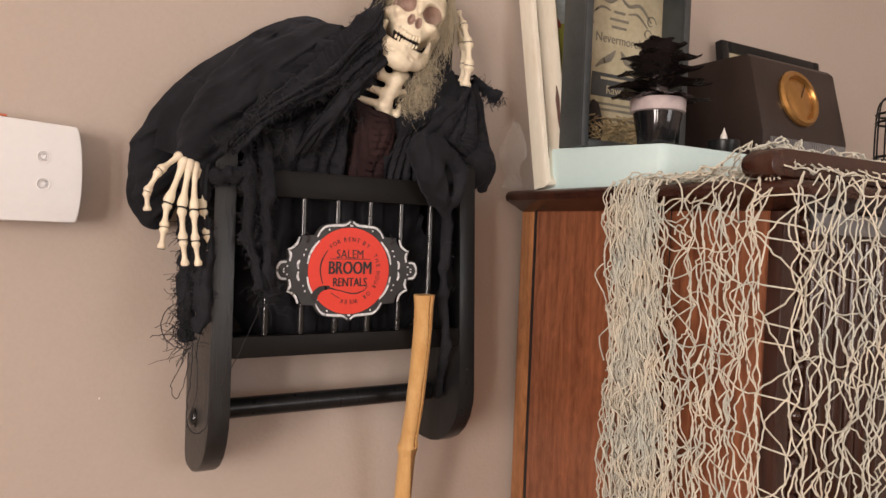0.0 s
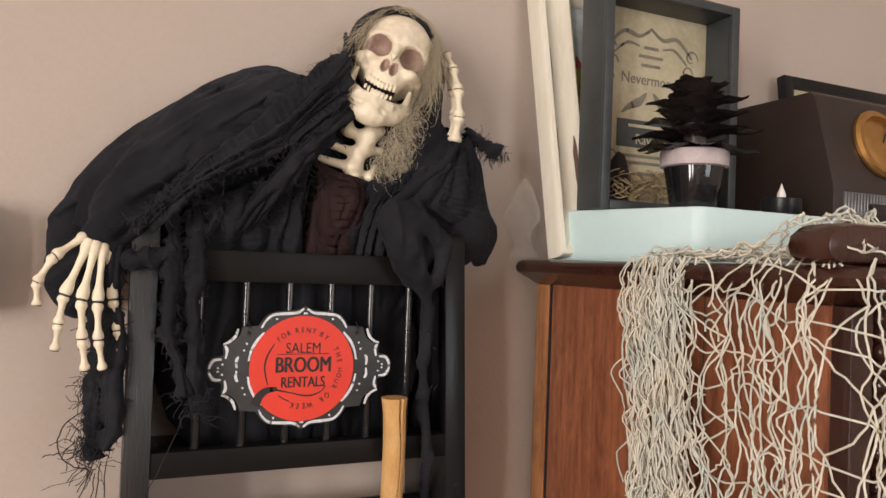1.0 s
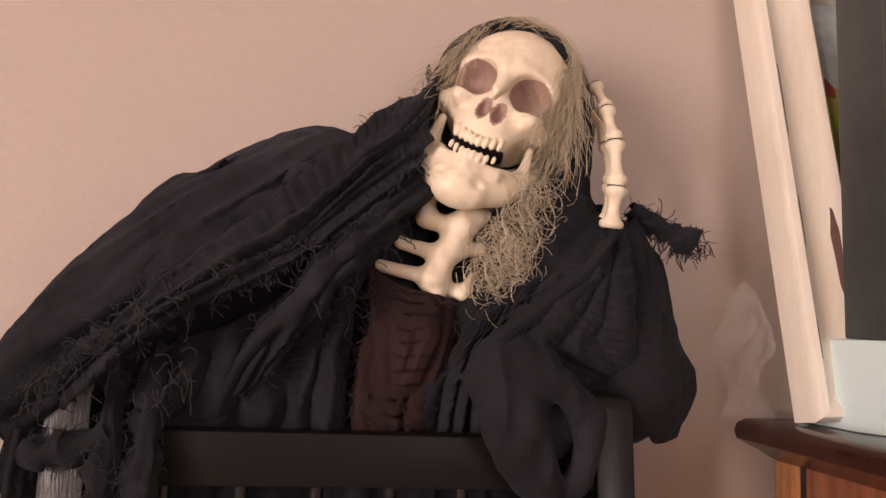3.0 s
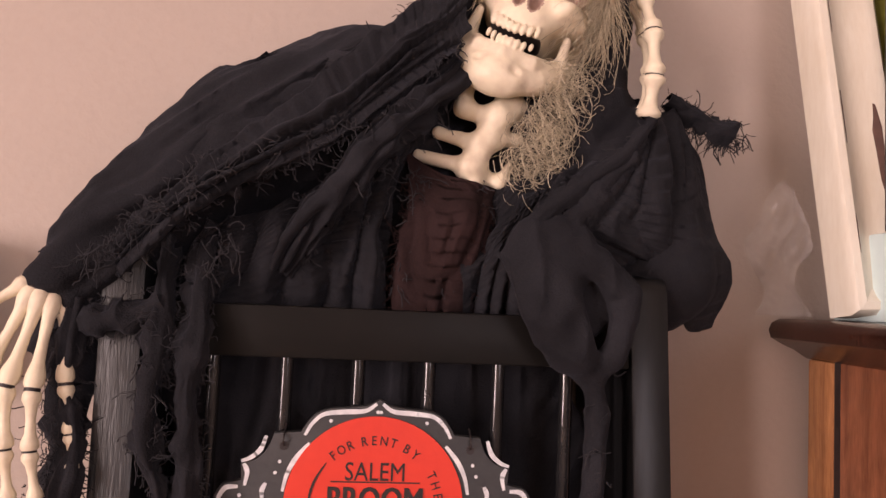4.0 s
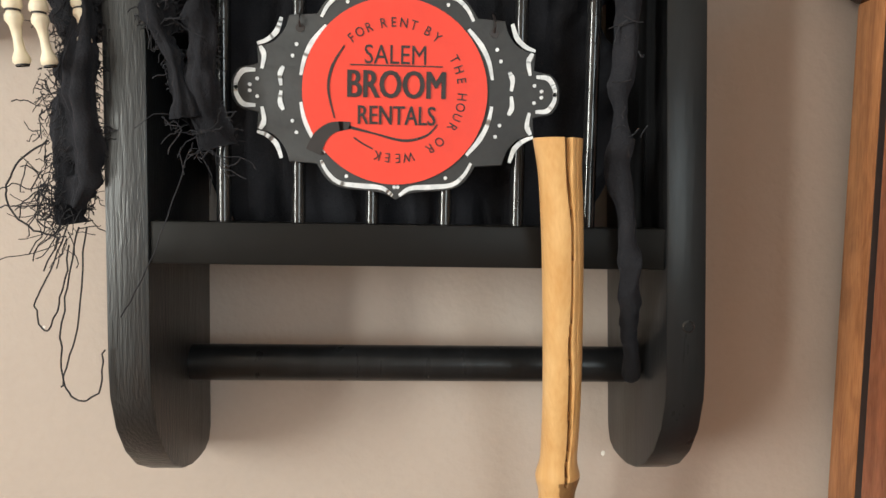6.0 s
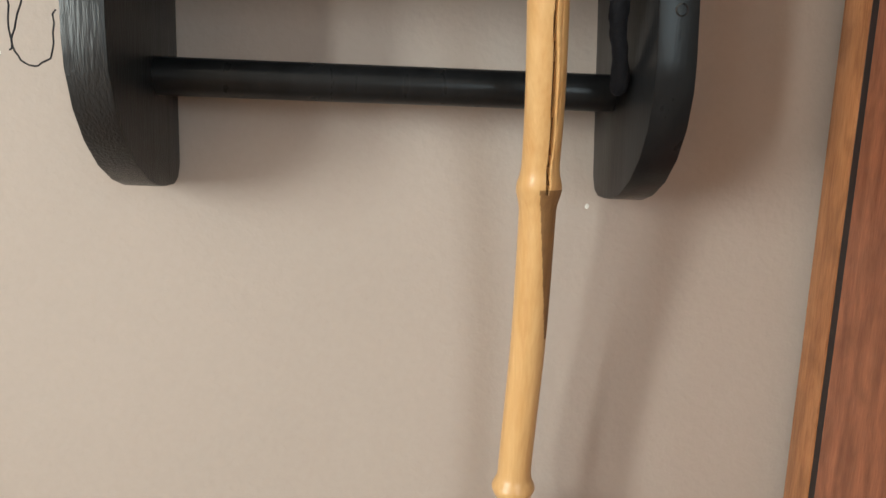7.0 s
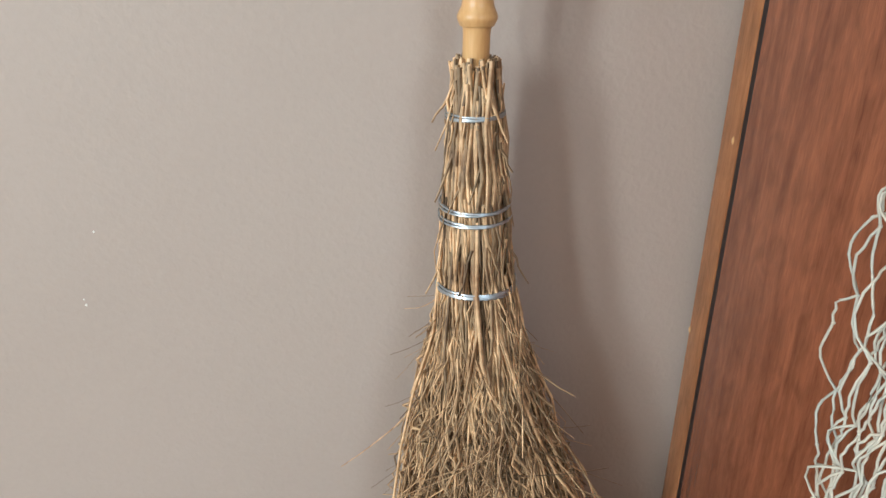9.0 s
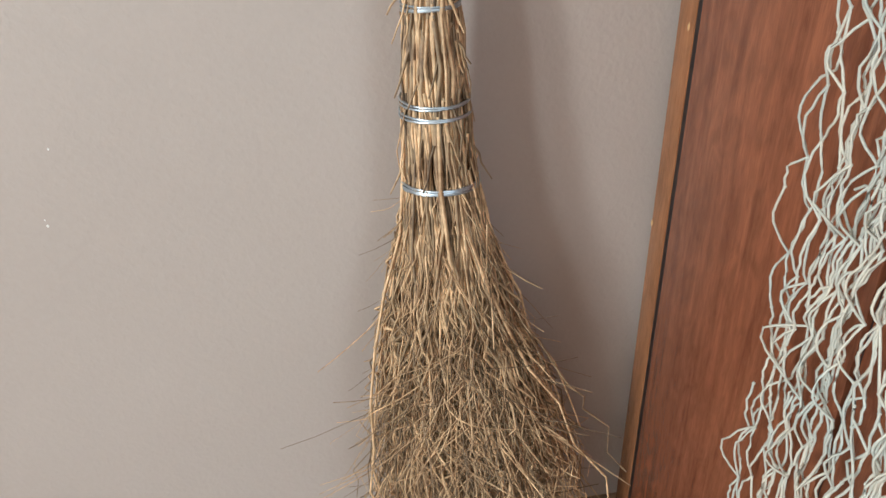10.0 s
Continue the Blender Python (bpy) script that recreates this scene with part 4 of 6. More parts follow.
def ellipsoid(p, c, r):
    q = (p - np.array(c, np.float32)) / np.array(r, np.float32)
    k0 = np.sqrt((q * q).sum(-1))
    q2 = q / np.array(r, np.float32)
    k1 = np.sqrt((q2 * q2).sum(-1)) + 1e-9
    return k0 * (k0 - 1) / k1


def union(a, b, k):
    h = np.clip(0.5 + 0.5 * (b - a) / k, 0, 1)
    return b * (1 - h) + a * h - k * h * (1 - h)


def cut(a, b, k):
    h = np.clip(0.5 - 0.5 * (a + b) / k, 0, 1)
    return a * (1 - h) - b * h + k * h * (1 - h)


def skin(field, lo, step):
    """Surface nets: vertices and quads of the zero level."""
    inside = field < 0
    n = np.array(field.shape) - 1
    count = sum(inside[dx:n[0] + dx, dy:n[1] + dy, dz:n[2] + dz].astype(np.int8) for dx in (0, 1) for dy in (0, 1) for dz in (0, 1))
    cells = np.argwhere((count > 0) & (count < 8))
    number = -np.ones(n, np.int64)
    number[tuple(cells.T)] = np.arange(len(cells))
    acc, cnt = np.zeros((len(cells), 3)), np.zeros(len(cells))
    corner = [np.array((a, b, c)) for a in (0, 1) for b in (0, 1) for c in (0, 1)]
    for a in corner:
        for ax in range(3):
            if a[ax]:
                continue
            b = a.copy()
            b[ax] = 1
            fa, fb = field[tuple((cells + a).T)], field[tuple((cells + b).T)]
            m = (fa < 0) != (fb < 0)
            t = np.where(m, fa / np.where(m, fa - fb, 1), 0)
            acc += m[:, None] * (a + t[:, None] * (b - a))
            cnt += m
    verts = (cells + acc / cnt[:, None]) * step + np.array(lo)
    quads = []
    for ax in range(3):
        o1, o2 = [k for k in range(3) if k != ax]
        sl0 = [slice(None)] * 3
        sl1 = [slice(None)] * 3
        sl0[ax], sl1[ax] = slice(0, -1), slice(1, None)
        e = np.argwhere(inside[tuple(sl0)] != inside[tuple(sl1)])
        e = e[(e[:, o1] > 0) & (e[:, o2] > 0) & (e[:, o1] < n[o1]) & (e[:, o2] < n[o2])]
        flip = inside[tuple(e.T)]
        ids = []
        for s1, s2 in ((0, 0), (1, 0), (1, 1), (0, 1)):
            c = e.copy()
            c[:, o1] -= s1
            c[:, o2] -= s2
            ids.append(number[tuple(c.T)])
        q = np.stack(ids, 1)
        if ax == 1:
            flip = ~flip
        q[~flip] = q[~flip][:, ::-1]
        quads.append(q)
    return verts, np.concatenate(quads)


class Pile:
    """Collects vertices, faces and material slots of one mesh."""

    def __init__(self):
        self.verts, self.faces, self.slots, self.count = [], [], [], 0

    def add(self, verts, faces, slot):
        self.verts.append(np.asarray(verts, float))
        self.faces += (np.asarray(faces) + self.count).tolist()
        self.slots.append(np.broadcast_to(slot, (len(faces),)).astype(int))
        self.count += len(verts)

    def rope(self, pts, radii, slot, n=6):
        """A tube along points, with parallel-carried rings."""
        P = np.array([tuple(p) for p in pts], float)
        R = np.broadcast_to(np.asarray(radii, float), (len(P),))
        D = np.gradient(P, axis=0)
        D /= np.linalg.norm(D, axis=1)[:, None] + 1e-12
        ref = np.cross(D[0], (0.31, 0.87, 0.38) if abs(D[0, 1]) < 0.8 else (0.9, 0.1, 0.42))
        U = np.empty_like(P)
        for i, d in enumerate(D):
            ref = ref - d * (ref @ d)
            ref = ref / (np.linalg.norm(ref) + 1e-12)
            U[i] = ref
        W = np.cross(D, U)
        ang = 2 * np.pi * np.arange(n) / n
        V = P[:, None] + R[:, None, None] * (U[:, None] * np.cos(ang)[None, :, None] + W[:, None] * np.sin(ang)[None, :, None])
        i, k = np.meshgrid(np.arange(len(P) - 1), np.arange(n), indexing="ij")
        q = np.stack([i * n + k, i * n + (k + 1) % n, (i + 1) * n + (k + 1) % n, (i + 1) * n + k], -1).reshape(-1, 4)
        self.add(V.reshape(-1, 3), q, slot)

    def mesh(self, name, mats):
        me = bpy.data.meshes.new(name)
        me.from_pydata(np.concatenate(self.verts).tolist(), [], self.faces)
        for m in mats:
            me.materials.append(m)
        me.polygons.foreach_set("material_index", np.concatenate(self.slots).astype(np.int32))
        me.shade_smooth()
        me.validate()
        return me


# ---- the robed skeleton figure: one mesh ----
def skull(pile):
    lo, hi, step = (-0.056, -0.052, -0.098), (0.056, 0.092, 0.066), 0.00105
    p = lattice(lo, hi, step)
    q = p.copy()
    q[..., 0] = np.abs(q[..., 0])
    d = ellipsoid(p, (0, 0.032, 0.017), (0.044, 0.056, 0.046))
    d = union(d, ellipsoid(p, (0, 0.008, 0.012), (0.040, 0.036, 0.040)), 0.02)
    d = union(d, ellipsoid(p, (0, 0.004, -0.022), (0.031, 0.03, 0.022)), 0.012)
    d = union(d, capsule(q, (0.006, -0.026, 0.0125), (0.030, -0.016, 0.010), 0.0055, 0.0055), 0.007)
    d = union(d, chain(q, [(0.024, -0.021, -0.0165), (0.035, -0.008, -0.0165), (0.042, 0.022, -0.012)], [0.0075, 0.0065, 0.004]), 0.007)
    d = union(d, ellipsoid(p, (0, -0.011, -0.034), (0.0215, 0.0195, 0.0165)), 0.009)
    d = cut(d, ellipsoid(q, (0.050, 0.004, 0.002), (0.0125, 0.022, 0.02)), 0.008)
    d = cut(d, ellipsoid(q, (0.0196, -0.031, -0.001), (0.0148, 0.022, 0.0132)), 0.003)
    d = union(d, capsule(p, (0, -0.027, 0.006), (0, -0.0395, -0.0155), 0.0046, 0.0040), 0.0055)
    d = cut(d, ellipsoid(q, (0.0054, -0.0365, -0.0215), (0.0046, 0.015, 0.0098)), 0.0015)
    d = cut(d, ellipsoid(q, (0.028, 0.0, -0.04), (0.009, 0.02, 0.012)), 0.006)
    jaw = chain(q, [(0.0385, 0.020, -0.022), (0.0355, 0.010, -0.048), (0.0255, -0.010, -0.068), (0.010, -0.019, -0.0775), (0.0, -0.021, -0.0785)], [0.0045, 0.0070, 0.0088, 0.0105, 0.0110])
    jaw = union(jaw, ellipsoid(p, (0, -0.0195, -0.0775), (0.0175, 0.0115, 0.0125)), 0.008)
    jaw = union(jaw, chain(q, [(0.0275, -0.002, -0.0505), (0.0185, -0.018, -0.0595), (0.0, -0.0255, -0.0635)], [0.005, 0.0055, 0.006]), 0.006)
    jaw = union(jaw, capsule(q, (0.0345, 0.002, -0.046), (0.0325, -0.006, -0.030), 0.0055, 0.0028), 0.005)
    jaw = cut(jaw, ellipsoid(q, (0.0135, -0.034, -0.0735), (0.004, 0.007, 0.0035)), 0.004)
    d = cut(d, ellipsoid(p, (0, -0.030, -0.0525), (0.022, 0.016, 0.003)), 0.003)
    for k in range(4):
        x = 0.0021 + 0.0043 * k
        yy = -0.0300 + 22 * x * x
        d = union(d, ellipsoid(q, (x, yy, -0.0462 + 17 * x * x), (0.0024, 0.0025, 0.0047)), 0.0014)
        jaw = union(jaw, ellipsoid(q, (x, yy + 0.001, -0.0568 + 17 * x * x), (0.0023, 0.0023, 0.0038)), 0.0014)
    d = np.minimum(d, jaw)
    d = d + 0.0004 * near_noise(d, p, 0.004, 0.007, 3) + 0.0008 * near_noise(d, p, 0.004, 0.02, 5)
    v, f = skin(d, lo, step)
    c = v[f].mean(1)
    qx = np.abs(c[:, 0])
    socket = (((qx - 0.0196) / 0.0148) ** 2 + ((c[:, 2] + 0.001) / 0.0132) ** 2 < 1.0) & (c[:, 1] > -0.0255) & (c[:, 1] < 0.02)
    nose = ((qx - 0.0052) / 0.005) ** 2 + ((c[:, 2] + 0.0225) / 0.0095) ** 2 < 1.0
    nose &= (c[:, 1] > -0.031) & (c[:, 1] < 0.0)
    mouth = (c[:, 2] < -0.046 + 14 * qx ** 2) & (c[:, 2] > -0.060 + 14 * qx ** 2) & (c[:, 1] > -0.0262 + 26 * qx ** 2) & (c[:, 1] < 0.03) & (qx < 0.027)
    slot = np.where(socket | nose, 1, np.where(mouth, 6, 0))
    place = np.array(Matrix.Translation((0.4365, 0.948, 1.3735)) @ pose(0, 0, 0, -5, 0, 0) @ pose(0, 0, 0, 0, 23.5, 0) @ pose(0, 0, 0, 0, 0, -11))
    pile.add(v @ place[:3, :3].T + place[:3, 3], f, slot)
    return place


def bones(pile):
    lo, hi, step = (0.335, 0.915, 1.215), (0.445, 0.985, 1.325), 0.0013
    p = lattice(lo, hi, step)
    y = 0.940
    d = chain(p, [(0.424, 0.955, 1.312), (0.409, y, 1.282), (0.398, y, 1.262), (0.391, y - 0.004, 1.246), (0.393, y - 0.003, 1.238)], [0.009, 0.0085, 0.0085, 0.009, 0.006])
    for a, b, r in (((0.408, 1.281), (0.384, 1.288), 0.0062), ((0.385, 1.287), (0.388, 1.304), 0.0062), ((0.41, 1.283), (0.427, 1.29), 0.0065), ((0.397, 1.262), (0.369, 1.2705), 0.0052),
                    ((0.398, 1.264), (0.424, 1.268), 0.0055), ((0.392, 1.247), (0.356, 1.2545), 0.0055), ((0.391, 1.245), (0.412, 1.2365), 0.0055), ((0.412, 1.237), (0.418, 1.25), 0.004)):
        d = union(d, capsule(p, (a[0], y, a[1]), (b[0], y + 0.006, b[1]), r, r * 0.8), 0.0075)
    d = d + 0.0008 * near_noise(d, p, 0.005, 0.008, 11)
    pile.add(*skin(d, lo, step), 0)


def finger(pile, joints, r=0.0042):
    """Knobbly finger bones along the joints."""
    pts, rad = [], []
    for a, b in zip(joints, joints[1:]):
        a, b = Vector(a), Vector(b)
        for t, k in ((0.02, 1.15), (0.07, 1.5), (0.16, 1.55), (0.28, 1.0), (0.5, 0.78), (0.72, 0.92), (0.85, 1.45), (0.94, 1.5), (0.99, 1.1)):
            pts.append(a.lerp(b, t))
            rad.append(r * k)
        pile.rope([b.lerp(a, 0.018), b, b.lerp(a, -0.018)], r * 1.18, 6, 10)
        r *= 0.9
    pile.rope(pts, rad, 0, 10)


def robe(pile):
    lo, hi, step = (0.085, 0.862, 0.935), (0.60, 1.0335, 1.458), 0.0027
    p = lattice(lo, hi, step)
    d = ellipsoid(p, (0.365, 0.985, 1.19), (0.125, 0.042, 0.15))
    d = union(d, ellipsoid(p, (0.346, 0.985, 1.03), (0.15, 0.042, 0.13)), 0.03)
    d = union(d, chain(p, [(0.375, 0.985, 1.31), (0.315, 0.975, 1.298), (0.245, 0.965, 1.262), (0.196, 0.95, 1.215), (0.164, 0.925, 1.18), (0.148, 0.905, 1.157)],
                       [0.03, 0.049, 0.050, 0.043, 0.030, 0.016]), 0.022)
    d = union(d, chain(p, [(0.45, 0.985, 1.30), (0.505, 0.978, 1.265)], [0.032, 0.028]), 0.02)
    d = union(d, chain(p, [(0.215, 0.972, 1.20), (0.215, 0.972, 1.10)], [0.03, 0.03]), 0.02)
    d = union(d, ellipsoid(p, (0.123, 1.003, 1.142), (0.036, 0.030, 0.070)), 0.012)
    d = union(d, chain(p, [(0.44, 0.985, 1.29), (0.495, 0.975, 1.235), (0.525, 0.957, 1.186)], [0.045, 0.044, 0.044]), 0.025)
    d = union(d, chain(p, [(0.522, 0.95, 1.185), (0.525, 0.948, 1.24), (0.517, 0.942, 1.285)], [0.043, 0.028, 0.012]), 0.02)
    # hood with an open face
    hood = ellipsoid(p, (0.4465, 0.970, 1.3775), (0.064, 0.052, 0.070))
    hood = union(hood, chain(p, [(0.398, 0.972, 1.384), (0.384, 0.970, 1.365), (0.352, 0.962, 1.32)], [0.014, 0.016, 0.02]), 0.014)
    hood = union(hood, chain(p, [(0.495, 0.975, 1.37), (0.48, 0.965, 1.29)], [0.02, 0.03]), 0.02)
    d = union(d, hood, 0.02)
    d = cut(d, ellipsoid(p, (0.4375, 0.912, 1.362), (0.0475, 0.072, 0.0765)), 0.006)
    d = cut(d, ellipsoid(p, (0.396, 0.925, 1.268), (0.030, 0.035, 0.05)), 0.01)
    def add(pts, radii, k):
        """Blend a chain into the field within its own bounds."""
        a, b = np.min(pts, axis=0) - 0.035, np.max(pts, axis=0) + 0.035
        sl = tuple(slice(max(0, int((a[i] - lo[i]) / step)), int((b[i] - lo[i]) / step) + 2) for i in range(3))
        d[sl] = union(d[sl], chain(p[sl], pts, radii), k)

    d = cut(d, ellipsoid(p, (0.431, 0.903, 1.361), (0.0535, 0.070, 0.077)), 0.005)   # the face stays free of the shawl
    add([(0.474, 0.938, 1.262), (0.486, 0.936, 1.260), (0.498, 0.938, 1.258)], [0.013, 0.014, 0.012], 0.006)
    # woven folds and crumples, only near the surface
    m = np.abs(d) < 0.02
    q = p[m]
    x, y, z = q[:, 0], q[:, 1], q[:, 2]
    w = np.clip((x - 0.385) / 0.05, 0, 1)
    low = np.clip((1.225 - z) / 0.05, 0, 1) * np.clip((x - 0.2) / 0.05, 0, 1) * np.clip((0.46 - x) / 0.03, 0, 1)

    def folds(across, along, seed, wide):
        bend = 0.35 * value_noise(np.stack([across / 0.06, along / 0.07, y / 0.06], -1), seed + 50)
        n1 = 1 - 2 * np.abs(value_noise(np.stack([across / wide + bend, along / 0.10, y / 0.07], -1), seed))
        n2 = 1 - 2 * np.abs(value_noise(np.stack([across / (0.45 * wide) + 2 * bend, along / 0.05, y / 0.04], -1), seed + 9))
        return n1 + 0.38 * n2

    left = folds(x * -0.62 + z * 0.78, x * 0.78 + z * 0.62, 21, 0.016)
    right = folds(x * 0.80 - z * 0.60, x * 0.6 + z * 0.8, 22, 0.021)
    fold = left * (1 - w) * (1 - low) + right * w * (1 - low) + folds(x, z, 23, 0.019) * low
    amp = np.where((y > 0.985) | ((x - 0.53) ** 2 + (z - 1.18) ** 2 < 0.0012), 0.003, np.where((z > 1.31) & (x > 0.385), 0.002, np.where(x > 0.4, 0.007, 0.009)))
    d[m] -= 0.6 * amp * fold + 0.0022 * value_noise(q / 0.03, 7) + 0.0008 * value_noise(q / 0.007, 9)
    d += 0.004
    gap = np.max(np.abs(p - np.array((0.345, 0.80, 1.0), np.float32)) - np.array((0.156, 0.1285, 0.152), np.float32), axis=-1)
    d = np.maximum(d, -gap)
    d = np.maximum(d, p[..., 1] - 1.031)
    v, f = skin(d, lo, step)
    pile.add(v, f, 2)


def drapes(pile):
    """Cloth that hangs over the front of the rack, and the torn ends."""
    lo, hi, step = (0.385, 0.855, 0.835), (0.53, 0.965, 1.24), 0.0018
    p = lattice(lo, hi, step)
    d = ellipsoid(p, (0.438, 0.896, 1.186), (0.029, 0.017, 0.026))
    d = union(d, chain(p, [(0.428, 0.893, 1.178), (0.438, 0.887, 1.152), (0.450, 0.890, 1.128), (0.461, 0.8945, 1.112)], [0.016, 0.0175, 0.014, 0.005]), 0.010)
    d = union(d, chain(p, [(0.445, 0.888, 1.192), (0.462, 0.884, 1.183), (0.482, 0.885, 1.166), (0.4825, 0.887, 1.15), (0.476, 0.8905, 1.13), (0.468, 0.8945, 1.112)], [0.011, 0.0095, 0.0088, 0.0085, 0.0078, 0.005]), 0.004)
    d = union(d, ellipsoid(p, (0.463, 0.8975, 1.157), (0.017, 0.0055, 0.022)), 0.003)
    d = cut(d, ellipsoid(p, (0.4645, 0.878, 1.160), (0.008, 0.011, 0.008)), 0.004)
    d = union(d, chain(p, [(0.466, 0.895, 1.118), (0.469, 0.896, 1.083), (0.466, 0.896, 1.03), (0.468, 0.895, 0.985), (0.476, 0.898, 0.935), (0.487, 0.925, 0.893), (0.497, 0.95, 0.855)],
                       [0.006, 0.0072, 0.005, 0.0068, 0.0052, 0.0045, 0.004]), 0.006)
    m = np.abs(d) < 0.012
    q = p[m]
    d[m] -= 0.0026 * (1 - 2 * np.abs(value_noise(q / np.array((0.014, 0.03, 0.03), np.float32), 31))) + 0.0009 * value_noise(q / 0.008, 33)
    v, f = skin(d, lo, step)
    pile.add(v, f, 2)


def cloth(pile, rails, nu, nv, ridges=0.0, amp=0.0, crumple=0.0018, seed=1, slot=2, ragged=0.0, fray=0, frayed=(0, 1), across=False, thick=0.0012, taper=0.0):
    """A draped sheet lofted over rails, with rounded folds that run along them (or across), crumples, torn edges and loose threads."""
    R = np.array([[np.array(spline(r, 16))[int(round(k * (len(r) - 1) * 16 / nu))] for k in range(nu + 1)] for r in rails])
    rows = np.array(spline([tuple(r.ravel()) for r in R], 24)).reshape(-1, nu + 1, 3)
    P = rows[np.round(np.linspace(0, len(rows) - 1, nv + 1)).astype(int)].transpose(1, 0, 2).copy()
    U, V = np.meshgrid(np.linspace(0, 1, nu + 1), np.linspace(0, 1, nv + 1), indexing="ij")
    if ragged:
        side = P[:, -1] - P[:, 0]
        side /= np.linalg.norm(side, axis=1)[:, None] + 1e-9
        for col, sign, sd in ((0, -1, 3), (nv, 1, 4)):
            w = value_noise(P[:, col] / 0.008, seed + sd) + 0.7 * value_noise(P[:, col] / 0.003, seed + sd + 9)
            for k in range(5):
                c = col - sign * k
                P[:, c] += (sign * ragged * w * (1 - k / 5))[:, None] * side
    N = np.cross(np.gradient(P, axis=0), np.gradient(P, axis=1))
    N /= np.linalg.norm(N, axis=2)[..., None] + 1e-12
    N[N[..., 1] > 0] *= -1
    a, b = (U, V) if across else (V, U)
    warp = 0.95 * value_noise(np.stack([a * 3, b * 2.2, a * 0 + seed], -1), seed) + 0.25 * value_noise(np.stack([a * 7, b * 6, a * 0 + seed], -1), seed + 1)
    strength = 0.6 + 0.55 * value_noise(np.stack([a * ridges, b * 3, a * 0], -1), seed + 2)
    fine = np.clip(value_noise(np.stack([a * 4, b * 4, a * 0 + 3], -1), seed + 8), 0, 1)
    h = np.abs(np.sin(np.pi * (ridges * a + warp))) ** 0.8 * strength + 0.4 * fine * np.abs(np.sin(np.pi * (2.3 * ridges * a + 2.2 * warp + 0.3)))
    h *= np.clip(V / taper, 0, 1) if taper else 1.0
    h = amp * (h - 0.5) + crumple * (1 - 2 * np.abs(value_noise(P / 0.022, seed + 5))) + 0.45 * crumple * value_noise(P / 0.008, seed + 6)
    P = P + N * h[..., None]
    n = (nu + 1) * (nv + 1)
    ids = np.arange(n).reshape(nu + 1, nv + 1)
    q = np.stack([ids[:-1, :-1], ids[1:, :-1], ids[1:, 1:], ids[:-1, 1:]], -1).reshape(-1, 4)
    ring = np.concatenate([ids[:-1, 0], ids[-1, :-1], ids[:0:-1, -1], ids[0, :0:-1]])
    nxt = np.roll(ring, -1)
    rim = np.stack([ring, nxt, nxt + n, ring + n], 1)
    verts = np.concatenate([P.reshape(-1, 3), (P - N * thick).reshape(-1, 3)])
    pile.add(verts, np.concatenate([q, q[:, ::-1] + n, rim]), slot)
    rnd = random.Random(seed + 77)
    for k in range(fray):
        i, col = rnd.randrange(nu + 1), (0 if rnd.choice(frayed) == 0 else nv)
        out = Vector(P[i, col] - P[i, abs(col - 3)]).normalized()
        threads(pile, Vector(P[i, col]), out, rnd, rnd.uniform(0.003, 0.011), 5 if slot == 2 else slot)
    return P


def threads(pile, at, way, rnd, length, slot, r=0.00028):
    """One loose curling thread."""
    pts, h = [at], way * length / 6
    for i in range(6):
        h = 0.75 * h + Vector((rnd.gauss(0, 1), rnd.gauss(-0.1, 0.4), rnd.gauss(-0.25, 1))) * length * 0.075
        pts.append(pts[-1] + h)
    pile.rope(pts, rnd.uniform(0.7, 1.4) * r, slot, 4)


def strip(pile, line, widths, seed, amp=0.003, fray=60, slot=2, bulge=0.007, ridges=1.6, crumple=0.0036):
    """A torn hanging strip of gauze along a line."""
    P = np.array(spline(line, 6))
    w = np.interp(np.linspace(0, 1, len(P)), np.linspace(0, 1, len(widths)), widths)
    D = np.gradient(P, axis=0)
    S = np.stack([-D[:, 2], 0 * D[:, 0], D[:, 0]], 1)
    S /= np.linalg.norm(S, axis=1)[:, None] + 1e-9
    rails = []
    for k, b in ((-1, 0), (-0.4, 0.8), (0.4, 0.8), (1, 0)):
        q = P + S * (0.5 * k * w)[:, None]
        q[:, 1] -= bulge * b
        rails.append([tuple(v) for v in q[::3]])
    cloth(pile, rails, 90, 18, ridges, amp, crumple, seed, slot, 0.0032, fray)


